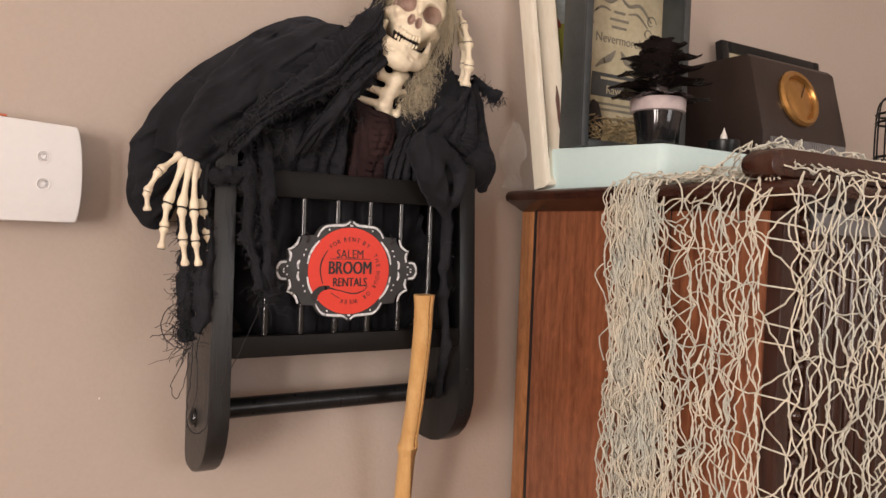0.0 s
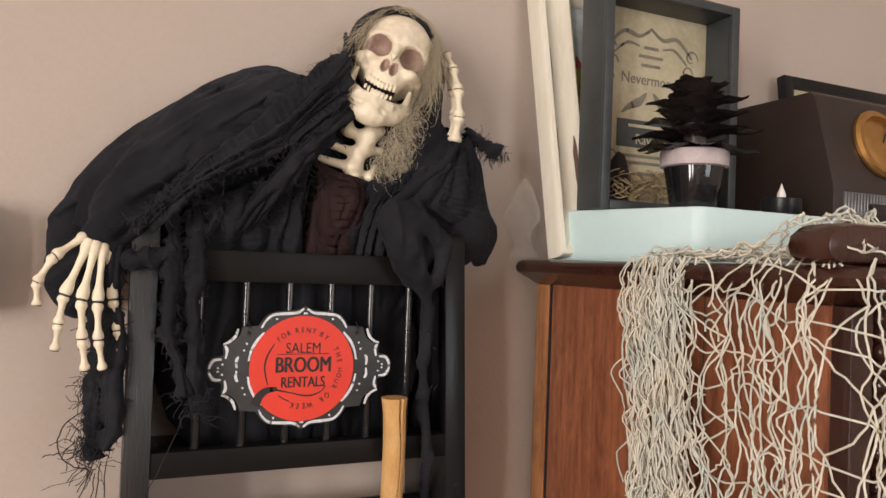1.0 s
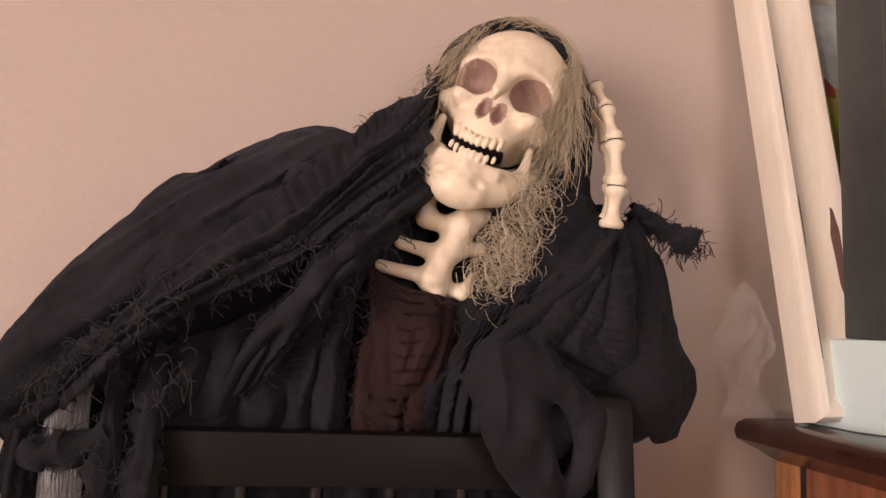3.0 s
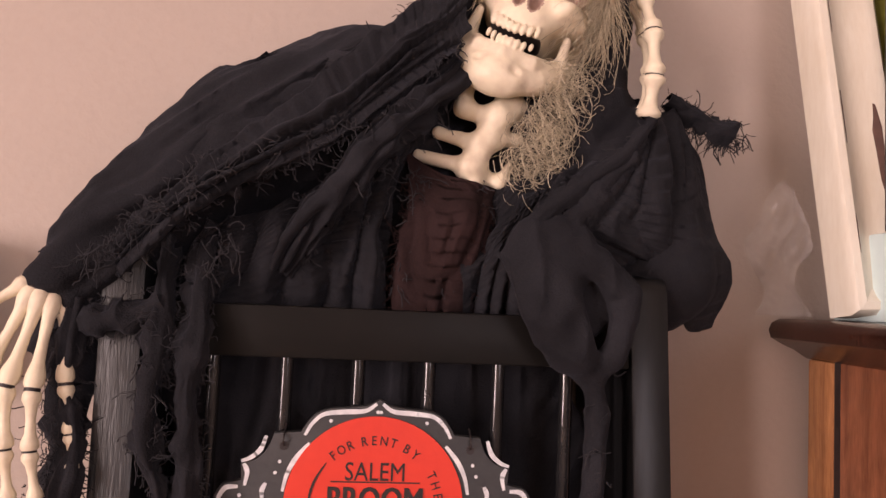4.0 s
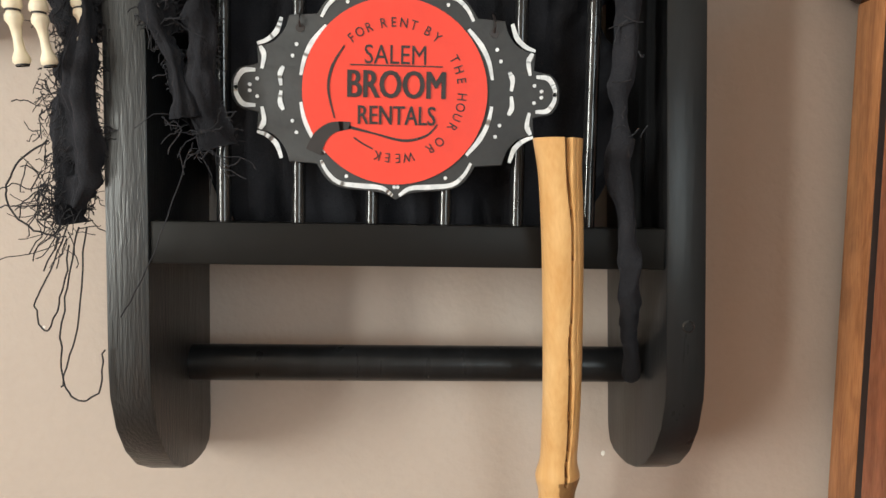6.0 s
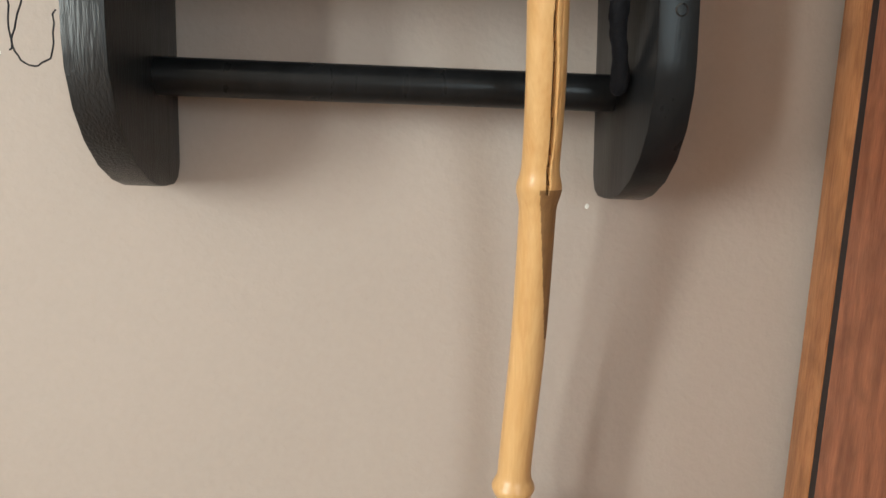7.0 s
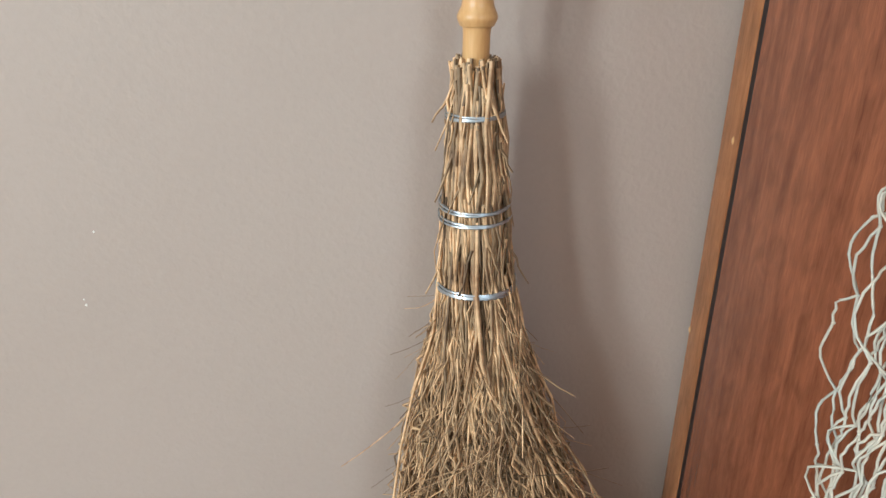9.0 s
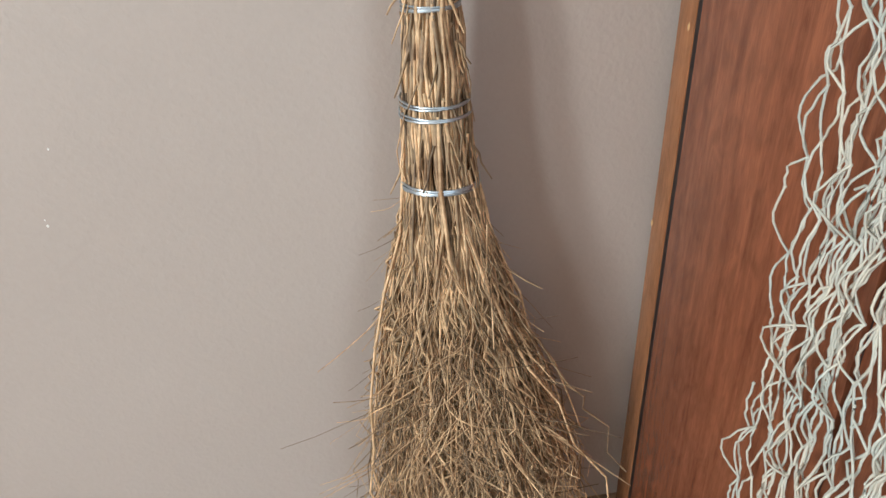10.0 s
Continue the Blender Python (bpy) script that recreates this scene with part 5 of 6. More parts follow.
def drapery(pile):
    """The sheets of the robe: shoulder, shawl, chest, undershirt, raised sleeve."""
    shoulder = [[(0.1005, 1.0, 1.1815), (0.1131, 1.0, 1.2193), (0.1499, 1.0, 1.2657), (0.1971, 1.0, 1.3051), (0.2437, 1.0, 1.3394), (0.2818, 1.0, 1.36), (0.3098, 1.0, 1.3672), (0.335, 1.0, 1.3619), (0.3562, 1.0, 1.3596)],
                [(0.1195, 0.975, 1.1692), (0.1387, 0.965, 1.207), (0.1736, 0.955, 1.2473), (0.2165, 0.95, 1.2822), (0.257, 0.95, 1.3134), (0.2897, 0.95, 1.3309), (0.315, 0.95, 1.3379), (0.3358, 0.955, 1.3365), (0.3591, 0.96, 1.3388)],
                [(0.1389, 0.94, 1.1593), (0.1631, 0.93, 1.1931), (0.1946, 0.925, 1.2275), (0.2336, 0.92, 1.2597), (0.2695, 0.925, 1.2874), (0.2989, 0.925, 1.3024), (0.3226, 0.925, 1.3135), (0.3438, 0.93, 1.3184), (0.366, 0.94, 1.3285)],
                [(0.1495, 0.925, 1.1486), (0.1779, 0.912, 1.1724), (0.2101, 0.912, 1.2018), (0.2467, 0.915, 1.2298), (0.2826, 0.92, 1.2561), (0.3112, 0.925, 1.2763), (0.3345, 0.925, 1.2925), (0.3552, 0.925, 1.3053), (0.3731, 0.93, 1.3191)]]
    shawl = [[(0.3931, 0.955, 1.4004), (0.3677, 0.945, 1.3727), (0.3456, 0.935, 1.3503), (0.3156, 0.918, 1.3157), (0.2854, 0.905, 1.2824), (0.2539, 0.898, 1.2551), (0.2246, 0.892, 1.2305), (0.2026, 0.888, 1.2048), (0.1808, 0.886, 1.1832)],
             [(0.388, 0.938, 1.3774), (0.3673, 0.925, 1.3496), (0.3462, 0.915, 1.3279), (0.3204, 0.903, 1.2997), (0.2937, 0.893, 1.272), (0.2623, 0.888, 1.2482), (0.233, 0.884, 1.2244), (0.2077, 0.882, 1.2006), (0.1845, 0.882, 1.1749)],
             [(0.3843, 0.93, 1.3548), (0.3694, 0.918, 1.3328), (0.3504, 0.908, 1.3121), (0.3264, 0.898, 1.2854), (0.3011, 0.89, 1.2606), (0.2695, 0.886, 1.239), (0.238, 0.884, 1.217), (0.211, 0.882, 1.1948), (0.1867, 0.882, 1.1678)],
             [(0.3835, 0.93, 1.3353), (0.3721, 0.918, 1.3163), (0.3549, 0.91, 1.2968), (0.3322, 0.902, 1.2728), (0.3046, 0.897, 1.2501), (0.2722, 0.893, 1.23), (0.2402, 0.89, 1.2095), (0.2114, 0.888, 1.1871), (0.1866, 0.888, 1.1599)]]
    second = [[(0.3841, 0.932, 1.3282), (0.3657, 0.92, 1.3051), (0.3456, 0.912, 1.2787), (0.3264, 0.905, 1.2607), (0.3082, 0.903, 1.2391), (0.2904, 0.905, 1.2184), (0.2755, 0.91, 1.198), (0.263, 0.92, 1.1774)],
              [(0.3839, 0.925, 1.3152), (0.3676, 0.912, 1.291), (0.3493, 0.902, 1.2688), (0.3305, 0.896, 1.2499), (0.3141, 0.895, 1.2307), (0.2964, 0.898, 1.2104), (0.2815, 0.905, 1.1903), (0.2702, 0.918, 1.1712)],
              [(0.3852, 0.93, 1.3031), (0.3724, 0.92, 1.2818), (0.3555, 0.912, 1.2599), (0.3377, 0.905, 1.241), (0.3191, 0.905, 1.2231), (0.3009, 0.908, 1.2024), (0.2872, 0.915, 1.1835), (0.2776, 0.925, 1.1675)]]
    chest = [[(0.369, 0.945, 1.2834), (0.3473, 0.935, 1.2362), (0.3393, 0.93, 1.193), (0.3413, 0.937, 1.1367)],
             [(0.347, 0.935, 1.2692), (0.3284, 0.922, 1.2275), (0.3241, 0.918, 1.1929), (0.3241, 0.935, 1.1368)],
             [(0.3199, 0.93, 1.2488), (0.3053, 0.92, 1.2194), (0.3013, 0.916, 1.1889), (0.302, 0.935, 1.1365)],
             [(0.2878, 0.925, 1.2256), (0.2736, 0.92, 1.2044), (0.2697, 0.918, 1.1778), (0.2673, 0.935, 1.136)],
             [(0.2573, 0.92, 1.2071), (0.2437, 0.918, 1.1868), (0.2387, 0.922, 1.1635), (0.2352, 0.935, 1.1356)],
             [(0.229, 0.91, 1.1994), (0.2175, 0.915, 1.1796), (0.2075, 0.925, 1.1593), (0.2039, 0.935, 1.1352)]]
    maroon = [[(0.3461, 0.94, 1.2567), (0.3511, 0.928, 1.2289), (0.3468, 0.924, 1.2005), (0.3424, 0.926, 1.1725), (0.343, 0.936, 1.1368)],
              [(0.3702, 0.93, 1.2408), (0.3693, 0.918, 1.2084), (0.3644, 0.918, 1.1738), (0.3622, 0.934, 1.1374)],
              [(0.3924, 0.93, 1.2366), (0.3887, 0.918, 1.2093), (0.3819, 0.919, 1.1742), (0.3819, 0.935, 1.1375)],
              [(0.4109, 0.94, 1.2324), (0.4051, 0.93, 1.2026), (0.3972, 0.928, 1.1738), (0.3947, 0.937, 1.1373)]]
    breast = [[(0.4071, 0.945, 1.2476), (0.4014, 0.932, 1.2096), (0.3918, 0.928, 1.1737), (0.391, 0.936, 1.1374)],
              [(0.4319, 0.945, 1.2606), (0.4186, 0.928, 1.225), (0.4025, 0.92, 1.1886), (0.398, 0.934, 1.1379)],
              [(0.4588, 0.945, 1.2899), (0.4446, 0.93, 1.2487), (0.4243, 0.916, 1.2108), (0.4144, 0.934, 1.1381)],
              [(0.4973, 0.965, 1.3252), (0.4824, 0.94, 1.2672), (0.4536, 0.917, 1.2265), (0.4423, 0.934, 1.1384)],
              [(0.5199, 0.965, 1.2972), (0.5041, 0.937, 1.2604), (0.4768, 0.917, 1.213), (0.4728, 0.934, 1.1388)]]
    sleeve = [[(0.5053, 0.925, 1.2787), (0.4855, 0.912, 1.2535), (0.4531, 0.902, 1.2297), (0.4247, 0.899, 1.2059), (0.4122, 0.903, 1.1882)],
              [(0.5074, 0.92, 1.2783), (0.489, 0.905, 1.2423), (0.4685, 0.897, 1.2181), (0.4453, 0.896, 1.2016), (0.4302, 0.904, 1.1836)],
              [(0.5114, 0.92, 1.2805), (0.498, 0.903, 1.2355), (0.4922, 0.901, 1.2103), (0.4813, 0.906, 1.1938), (0.4774, 0.916, 1.1806)],
              [(0.5161, 0.922, 1.2849), (0.513, 0.907, 1.2364), (0.5131, 0.905, 1.2074), (0.5156, 0.914, 1.1891), (0.5228, 0.935, 1.1766)],
              [(0.5225, 0.93, 1.2904), (0.5331, 0.922, 1.2456), (0.5379, 0.918, 1.2081), (0.5423, 0.922, 1.1746), (0.5447, 0.94, 1.1433)],
              [(0.5315, 0.945, 1.2972), (0.5515, 0.945, 1.2599), (0.5674, 0.95, 1.2164), (0.58, 0.957, 1.1803), (0.5722, 0.96, 1.1458)],
              [(0.5385, 0.965, 1.2994), (0.5615, 0.975, 1.2648), (0.5778, 0.985, 1.2208), (0.5897, 0.995, 1.1775), (0.5784, 0.99, 1.1479)]]
    cloth(pile, shoulder, 130, 50, 6, 0.0105, 0.0012, 3, across=True, taper=0.35)
    cloth(pile, chest, 70, 120, 6, 0.015, 0.0022, 5)
    cloth(pile, breast, 70, 90, 4, 0.014, 0.0026, 7)
    cloth(pile, maroon, 60, 50, 1.6, 0.005, 0.0006, 9, slot=3, ragged=0.002, fray=260)
    cloth(pile, sleeve, 80, 110, 4, 0.009, 0.0016, 11)
    cloth(pile, shawl, 160, 66, 4, 0.0125, 0.0026, 13, ragged=0.0022, fray=360)
    cloth(pile, second, 110, 40, 2.4, 0.0105, 0.003, 15, ragged=0.002, fray=150)
    # edge of the raised sleeve, rolled into a cord
    strip(pile, [(0.508, 0.916, 1.281), (0.484, 0.905, 1.2525), (0.452, 0.895, 1.2285), (0.424, 0.892, 1.205), (0.408, 0.897, 1.182)], [0.006, 0.010, 0.010, 0.010, 0.008], 31, 0.001, 14, bulge=0.004, ridges=1, crumple=0.001)
    strip(pile, [(0.500, 0.915, 1.262), (0.478, 0.903, 1.240), (0.458, 0.894, 1.216), (0.447, 0.893, 1.203)], [0.006, 0.012, 0.012, 0.008], 33, 0.002, 6, bulge=0.004, ridges=1)
    # torn strips over the rack
    strip(pile, [(0.159, 0.905, 1.150), (0.157, 0.902, 1.102), (0.166, 0.900, 1.071), (0.1615, 0.900, 1.043), (0.1585, 0.902, 1.012), (0.162, 0.905, 0.985), (0.156, 0.905, 0.962)], [0.016, 0.012, 0.010, 0.016, 0.02, 0.02, 0.01], 41, 0.005, 300)
    strip(pile, [(0.152, 0.925, 1.150), (0.150, 0.925, 1.08), (0.147, 0.92, 1.02), (0.145, 0.918, 0.985), (0.150, 0.915, 0.952)], [0.03, 0.026, 0.02, 0.018, 0.014], 42, 0.004, 220)
    strip(pile, [(0.204, 0.925, 1.192), (0.207, 0.905, 1.160), (0.2085, 0.895, 1.124), (0.207, 0.894, 1.098), (0.205, 0.893, 1.072), (0.2165, 0.893, 1.045), (0.222, 0.893, 1.012)], [0.008, 0.010, 0.017, 0.007, 0.015, 0.008, 0.012], 43, 0.005, 190)
    strip(pile, [(0.226, 0.922, 1.190), (0.229, 0.904, 1.160), (0.2297, 0.894, 1.127), (0.2273, 0.894, 1.10), (0.229, 0.894, 1.065), (0.2307, 0.893, 1.033), (0.240, 0.893, 0.997)], [0.008, 0.011, 0.017, 0.010, 0.014, 0.011, 0.019], 44, 0.005, 190)
    strip(pile, [(0.163, 0.908, 1.134), (0.1716, 0.8975, 1.136), (0.1843, 0.8975, 1.138), (0.1958, 0.8985, 1.1415), (0.209, 0.90, 1.149)], [0.016, 0.019, 0.016, 0.018, 0.016], 45, 0.0035, 60)
    strip(pile, [(0.527, 0.945, 1.302), (0.548, 0.948, 1.293), (0.566, 0.95, 1.287), (0.579, 0.95, 1.282)], [0.012, 0.014, 0.017, 0.014], 46, 0.003, 130)


def strands(pile, place):
    rnd = random.Random(12)

    def world(v):
        return Vector(place[:3, :3] @ np.array(v) + place[:3, 3])

    # hair: from under the hood down both sides of the skull
    for k in range(900):
        side = -1 if rnd.random() < 0.25 else 1
        a = rnd.uniform(0.75, 1.6)
        top = Vector(((0.0475 if side > 0 else -0.0435) * math.sin(a), rnd.uniform(-0.020, 0.010), 0.014 + 0.048 * math.cos(a)))
        ln = rnd.uniform(0.03, 0.075) if side > 0 else rnd.uniform(0.02, 0.07)
        h, pts = Vector((side * rnd.uniform(-0.2, 0.1), rnd.uniform(-0.25, 0.05), -1)), [top]
        for i in range(9):
            h = h + Vector((rnd.gauss(0, 0.17), rnd.gauss(0, 0.12), rnd.gauss(0, 0.08)))
            h.x += side * 0.05 * (0.0475 - abs(pts[-1].x)) / 0.01
            pts.append(pts[-1] + h.normalized() * ln / 9)
        pile.rope([world(p) for p in pts], rnd.uniform(0.00009, 0.0002), 4, 3)
    for k in range(460):   # over the crown, out to the rim of the hood
        a0 = rnd.uniform(-0.45, 0.8)
        y0, r0, turn = rnd.uniform(-0.016, 0.008), rnd.uniform(0.0465, 0.0505), rnd.choice((-1, 1)) * rnd.uniform(0.05, 0.13)
        lift, pts = rnd.gauss(0, 0.0006), []
        for i in range(8):
            a, r = a0 + i * turn, r0 + lift * i + rnd.gauss(0, 0.0005)
            pts.append(world((r * math.sin(a), y0 + 0.0015 * i + rnd.gauss(0, 0.0006), 0.014 + r * math.cos(a) * 0.99)))
        pile.rope(pts, rnd.uniform(0.0001, 0.0002), 4, 3)
    for k in range(560):   # curls under the chin
        t = rnd.random()
        c = Vector((0.428 + 0.03 * t + rnd.gauss(0, 0.008), 0.932 + rnd.gauss(0, 0.006), 1.245 + 0.065 * t + rnd.gauss(0, 0.009)))
        r, a, s = rnd.uniform(0.004, 0.013), rnd.random() * 6.28, rnd.choice((-1, 1))
        pts = [c + Vector((r * math.cos(a + s * 0.5 * i), 0.4 * r * math.sin(1.3 * a + 0.6 * i), r * math.sin(a + s * 0.5 * i) - 0.0012 * i)) for i in range(8)]
        pile.rope(pts, rnd.uniform(0.00014, 0.00026), 4, 3)
    # loose threads along the torn edges
    edges = [([(0.17, 0.884, 1.17), (0.205, 0.879, 1.20), (0.25, 0.876, 1.232), (0.31, 0.895, 1.262)], 130, 0.012), ([(0.23, 0.885, 1.165), (0.25, 0.885, 1.19)], 24, 0.016),
             ([(0.535, 0.95, 1.298), (0.56, 0.955, 1.287), (0.586, 0.955, 1.281)], 160, 0.011), ([(0.235, 0.888, 0.995), (0.222, 0.888, 1.01)], 26, 0.02), ([(0.152, 0.905, 0.945), (0.135, 0.905, 0.975)], 60, 0.02), ([(0.138, 0.915, 1.02), (0.14, 0.905, 0.96)], 50, 0.012),
             ([(0.205, 0.887, 1.145), (0.214, 0.885, 1.06)], 40, 0.014), ([(0.47, 0.888, 1.11), (0.467, 0.889, 1.0)], 22, 0.01), ([(0.15, 0.9, 1.14), (0.142, 0.905, 1.03)], 60, 0.012),
             ([(0.32, 0.92, 1.20), (0.36, 0.92, 1.245)], 20, 0.016), ([(0.346, 0.925, 1.165), (0.362, 0.925, 1.235)], 50, 0.009), ([(0.378, 0.925, 1.17), (0.40, 0.93, 1.23)], 50, 0.009)]
    for line, n, size in edges:
        path = spline(line, 8)
        for k in range(n):
            b = Vector(path[rnd.randrange(len(path))]) + Vector((rnd.gauss(0, 0.004), rnd.gauss(0, 0.002), rnd.gauss(0, 0.004)))
            h = Vector((rnd.gauss(0, 1), -abs(rnd.gauss(0, 0.3)), rnd.gauss(-0.4, 0.8))) * size * 0.06
            pts = [b]
            for i in range(7):
                h = 0.8 * h + Vector((rnd.gauss(0, 1), rnd.gauss(0, 0.25), rnd.gauss(-0.25, 1))) * size * 0.07
                pts.append(pts[-1] + h)
            pile.rope(pts, rnd.uniform(0.0002, 0.00042), 5, 4)
    # long stray loops
    for pts in ([(0.14, 0.905, 1.0), (0.122, 0.905, 0.985), (0.119, 0.9, 0.965), (0.13, 0.902, 0.95), (0.145, 0.905, 0.945)], [(0.15, 0.905, 0.98), (0.134, 0.9, 0.972), (0.124, 0.9, 0.975), (0.112, 0.9, 0.97)],
                [(0.15, 0.91, 0.955), (0.14, 0.905, 0.925), (0.131, 0.905, 0.905), (0.137, 0.905, 0.89), (0.146, 0.905, 0.91), (0.15, 0.908, 0.94)],
                [(0.154, 0.91, 0.95), (0.15, 0.9, 0.91), (0.147, 0.9, 0.87), (0.155, 0.899, 0.852), (0.168, 0.9, 0.855), (0.172, 0.9, 0.88)],
                [(0.158, 0.91, 0.95), (0.158, 0.9, 0.9), (0.15, 0.9, 0.87), (0.147, 0.9, 0.858)],
                [(0.226, 0.89, 1.0), (0.215, 0.893, 0.97), (0.20, 0.897, 0.935), (0.182, 0.899, 0.90)],
                [(0.27, 0.92, 1.245), (0.30, 0.9, 1.235), (0.317, 0.895, 1.225), (0.322, 0.893, 1.215)], [(0.145, 0.91, 0.965), (0.13, 0.9, 0.962), (0.118, 0.9, 0.963), (0.107, 0.9, 0.96)]):
        pile.rope([(x + rnd.gauss(0, 0.0005), y, z + rnd.gauss(0, 0.0005)) for x, y, z in spline(pts, 6)], rnd.uniform(0.00035, 0.0006), 5, 5)


def skeleton_figure():
    pile = Pile()
    place = skull(pile)
    bones(pile)
    y = 0.886
    finger(pile, [(0.134, 0.899, 1.158), (0.110, y, 1.138), (0.098, y - 0.003, 1.115), (0.099, y - 0.003, 1.095)], 0.0035)
    finger(pile, [(0.138, 0.896, 1.155), (0.119, y, 1.104), (0.116, y - 0.002, 1.079), (0.114, y, 1.056)], 0.0037)
    finger(pile, [(0.143, 0.896, 1.154), (0.133, y - 0.003, 1.10), (0.135, y - 0.004, 1.066), (0.1385, y - 0.002, 1.038)], 0.0037)
    finger(pile, [(0.148, 0.898, 1.152), (0.146, y - 0.001, 1.098), (0.148, y - 0.003, 1.065), (0.1525, y - 0.001, 1.038)], 0.0036)
    finger(pile, [(0.152, 0.902, 1.15), (0.158, y + 0.012, 1.10), (0.163, y + 0.012, 1.072), (0.166, y + 0.01, 1.052)], 0.0034)
    finger(pile, [(0.509, 0.929, 1.285), (0.5115, 0.925, 1.314), (0.511, 0.928, 1.346), (0.508, 0.938, 1.372), (0.503, 0.947, 1.392)], 0.0054)
    finger(pile, [(0.512, 0.945, 1.29), (0.516, 0.943, 1.32), (0.513, 0.948, 1.35), (0.505, 0.953, 1.375)], 0.005)
    robe(pile)
    drapes(pile)
    drapery(pile)
    strands(pile, place)
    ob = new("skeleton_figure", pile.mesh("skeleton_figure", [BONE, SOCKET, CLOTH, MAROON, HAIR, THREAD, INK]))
    return tagged(ob, "smiling toy skeleton in a ragged black robe, sitting in the rack", "figure")


skeleton_figure()


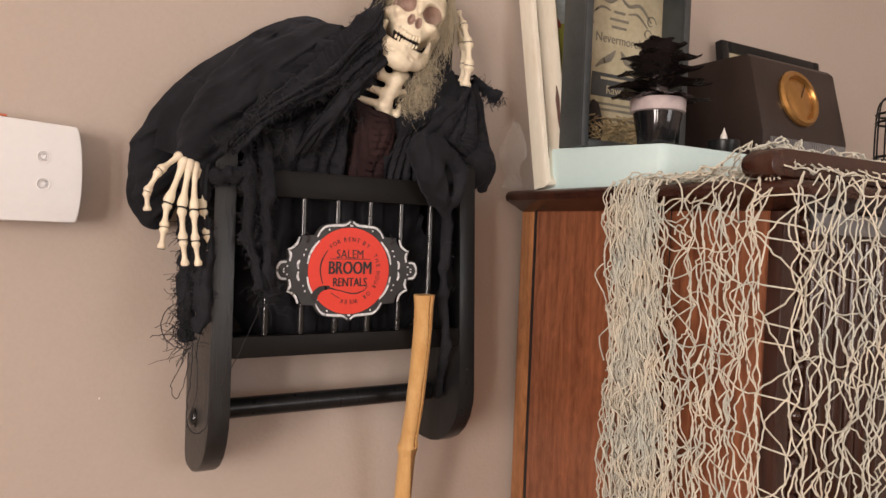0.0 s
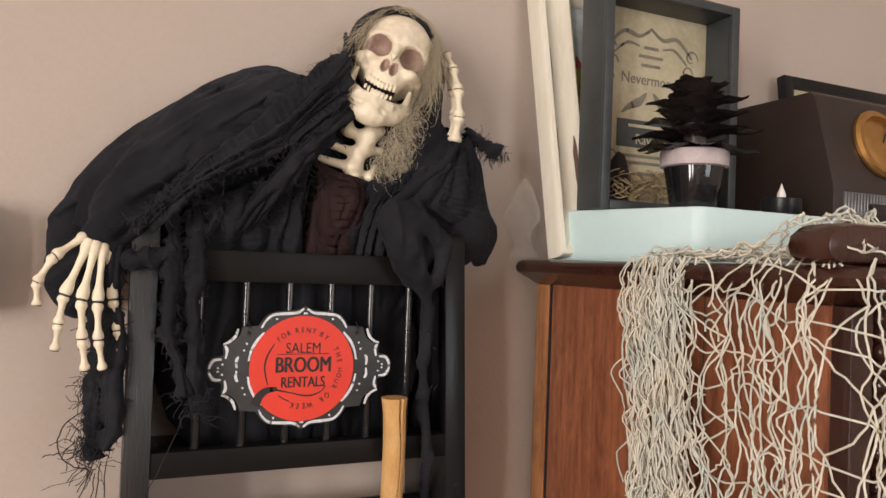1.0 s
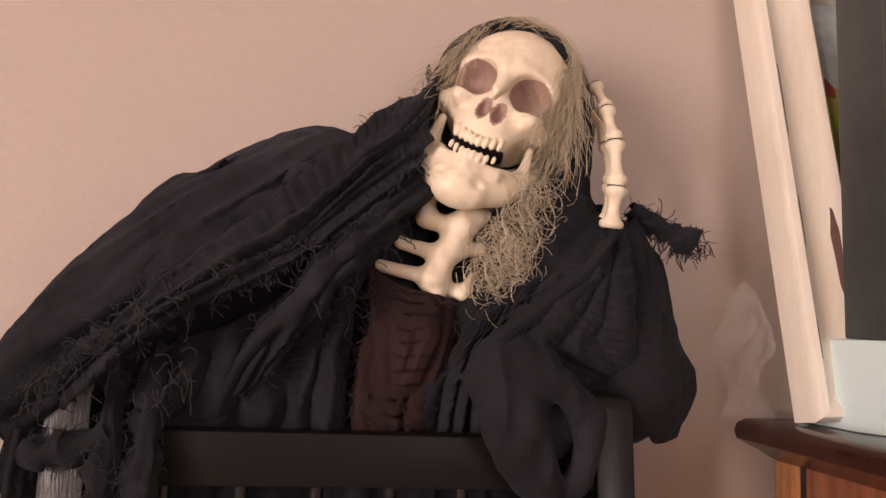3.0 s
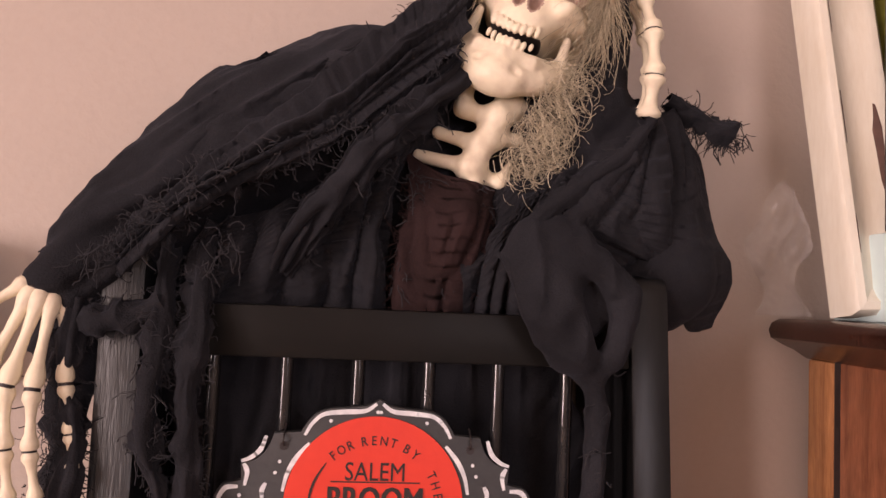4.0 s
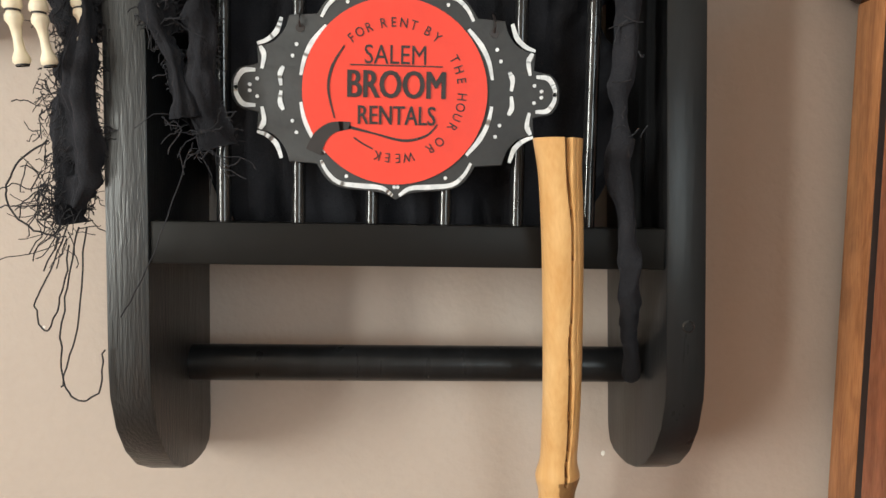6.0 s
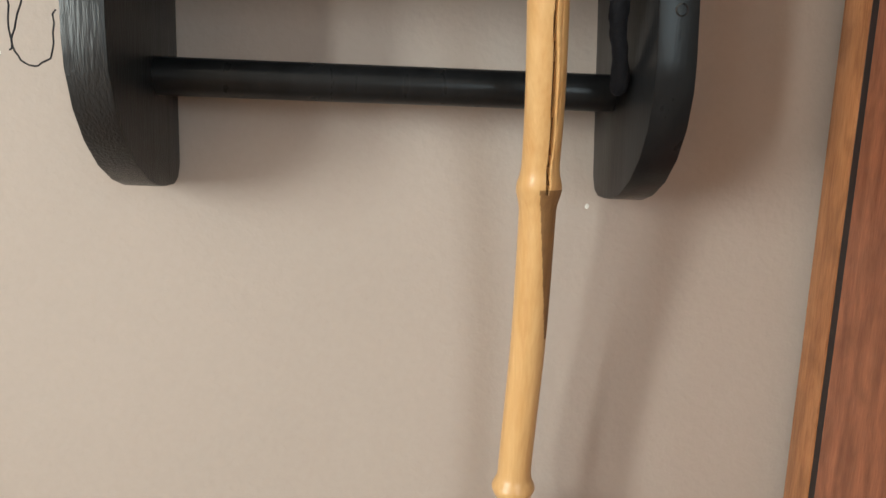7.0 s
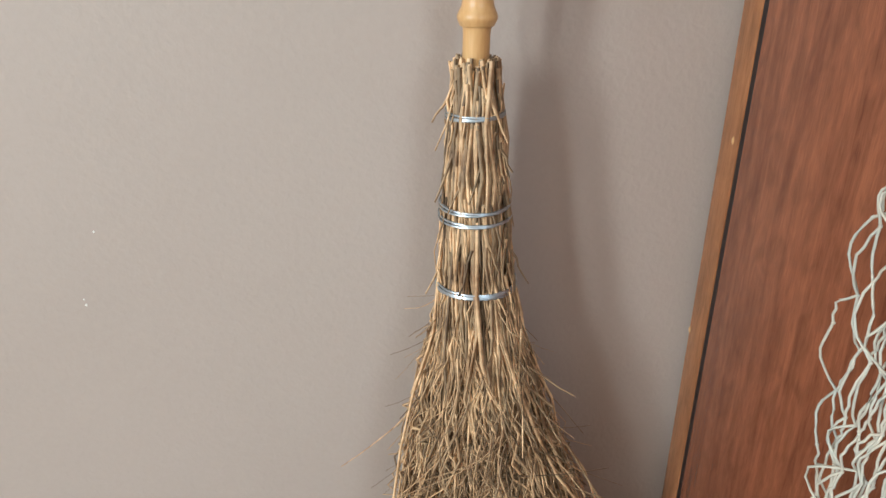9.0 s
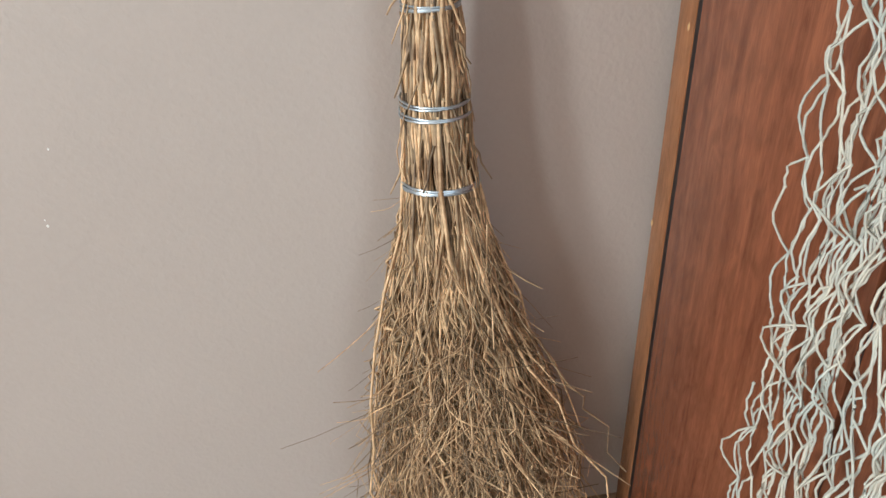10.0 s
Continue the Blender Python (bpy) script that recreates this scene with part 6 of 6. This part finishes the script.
# ---- fishing net over the cabinet ----
def fishing_net():
    rnd = random.Random(21)
    verts, faces = [], []

    def cord(pts, r):
        base, n = len(verts), len(pts)
        for i, p in enumerate(pts):
            d = (pts[min(i + 1, n - 1)] - pts[max(i - 1, 0)]).normalized()
            u = d.cross(Vector((0.31, 0.2, 0.93)) if abs(d.z) < 0.9 else Vector((0.9, 0.3, 0.1))).normalized()
            w = d.cross(u)
            for k in range(5):
                verts.append(tuple(p + r * (u * math.cos(1.2566 * k) + w * math.sin(1.2566 * k))))
        for i in range(n - 1):
            for k in range(5):
                a, b = base + 5 * i + k, base + 5 * i + (k + 1) % 5
                faces.append((a, b, b + 5, a + 5))

    def knot(p, r):
        base = len(verts)
        for v in ((1, 0, 0), (-1, 0, 0), (0, 1, 0), (0, -1, 0), (0, 0, 1), (0, 0, -1)):
            verts.append(tuple(p + Vector(v) * r))
        for a, b, c in ((0, 2, 4), (2, 1, 4), (1, 3, 4), (3, 0, 4), (2, 0, 5), (1, 2, 5), (3, 1, 5), (0, 3, 5)):
            faces.append((base + a, base + b, base + c))

    def sheet(cols, rows, place, r, slack):
        node = [[place(i + 0.5 * (j % 2), j) for j in range(rows)] for i in range(cols)]
        for i in range(cols):
            for j in range(rows - 1):
                knot(node[i][j], r * 1.9)
                for ii in (i, i + (1 if j % 2 else -1)):
                    if not 0 <= ii < cols or rnd.random() < 0.03:
                        continue
                    a, b = node[i][j], node[ii][j + 1]
                    side = Vector((rnd.gauss(0, 1), rnd.gauss(0, 1), rnd.gauss(0, 0.4))) * (a - b).length * slack
                    side.x = -abs(side.x) if a.z < 1.14 else side.x
                    pts = [a.lerp(b, t) + side * math.sin(3.1416 * t) + Vector((0, 0, -0.0006 * math.sin(6.28 * t))) for t in (0, 0.14, 0.28, 0.42, 0.57, 0.71, 0.86, 1)]
                    pts = [pts[0]] + [p + Vector((0, rnd.gauss(0, 0.0009), rnd.gauss(0, 0.0004))) for p in pts[1:-1]] + [pts[-1]]
                    cord(pts, r)

    def over(s, drop, puff):
        """A point of the hanging net: s runs from the back along the side and round to the front."""
        side_len = 0.232
        z = 1.1575 - drop
        sway = 0.005 * math.sin(7 * drop + 16 * s) + 0.003 * math.sin(19 * drop + 50 * s)
        if s < side_len:
            inward = 0.010 * min(1.0, drop / 0.4)
            return Vector((0.6465 - puff + inward, 0.783 - s + sway, z))
        return Vector((0.650 + (s - side_len) + sway, 0.521 - puff * 0.5, z))

    def lip(p, drop):
        if drop < 0.012:   # rounds the edge of the top
            p.x, p.z = p.x + 0.012 - drop, 1.158
        return p

    def columns(i):
        return float(np.interp(i, [0, 3, 7, 14, 29, 56], [0.0, 0.034, 0.064, 0.105, 0.236, 0.66]))

    PITCH = 0.038
    for layer, (first, last, shift, rows) in enumerate(((0, 54, 0.0, 33), (2, 19, 0.011, 16), (2, 15, 0.022, 12), (3, 14, 0.03, 10))):
        ph = rnd.random() * 6

        def hang(i, j, layer=layer, ph=ph, first=first, shift=shift):
            drop = PITCH * j + shift + rnd.uniform(-0.009, 0.009)
            k = i + first
            s = columns(k) + 0.003 * math.sin(1.7 * k + 0.8 * j + ph) + rnd.gauss(0, 0.0022)
            if k < 18:
                top = 1 - min(1, drop / 0.35)
                s = s * (1 - 0.3 * top) + 0.010 * math.sin(0.33 * j + ph) * (1 - top) + 0.003 * min(1, drop / 0.6) + 0.034 * min(1, max(0, (drop - 0.82) / 0.25))
            return lip(over(max(0.0, s), max(0.0, drop), 0.001 + 0.004 * layer + abs(rnd.gauss(0, 0.0025))), drop)

        sheet(last - first, rows, hang, 0.00092, 0.15)
    for drop in (0.02, 0.045, 0.075, 0.11, 0.145, 0.185, 0.225, 0.27, 0.32, 0.38, 0.45, 0.53, 0.62, 0.72):   # slack cross cords
        n, ph = 60, rnd.random() * 6
        pts = []
        for i in range(n):
            s = 0.06 + 0.40 * i / (n - 1)
            wave = 0.010 * math.sin(42 * s + ph) + 0.006 * math.sin(95 * s + 2 * ph) + rnd.gauss(0, 0.0008)
            pts.append(over(s, drop + wave, 0.004))
        cord(pts, 0.0009)
    for k in range(46):   # small loose loops
        s, drop = rnd.uniform(0.01, 0.2), rnd.uniform(0.02, 0.4)
        c, r, a = over(s, drop, 0.005), rnd.uniform(0.006, 0.015), rnd.random() * 6
        cord([c + Vector((-0.003 * math.sin(t), r * math.cos(a + t), 1.5 * r * math.sin(a + t))) for t in np.linspace(0, rnd.uniform(2.5, 4.6), 9)], 0.001)

    # gathered on top
    def flat(i, j):
        y = 0.765 - 0.0135 * j + rnd.gauss(0, 0.003)
        x = 0.662 + 0.022 * i + rnd.gauss(0, 0.003)
        over_lip = 0.034 * max(0.0, 1 - abs(y - 0.575) / 0.045)
        return Vector((x, y, 1.1575 + abs(rnd.gauss(0, 0.004)) + over_lip))

    def flat_near(i, j):
        y = 0.772 - 0.0115 * j + rnd.gauss(0, 0.003)
        return Vector((0.652 + 0.012 * i + rnd.gauss(0, 0.003), y, 1.1575 + abs(rnd.gauss(0, 0.006)) + 0.033 * max(0.0, 1 - abs(y - 0.575) / 0.045)))

    sheet(17, 19, flat, 0.0009, 0.12)
    sheet(7, 19, flat_near, 0.0010, 0.18)
    me = bpy.data.meshes.new("fishing_net")
    me.from_pydata(verts, [], faces)
    me.materials.append(CORD)
    me.shade_smooth()
    return tagged(new("fishing_net", me), "beige knotted cord net draped over the cabinet", "net")


fishing_net()
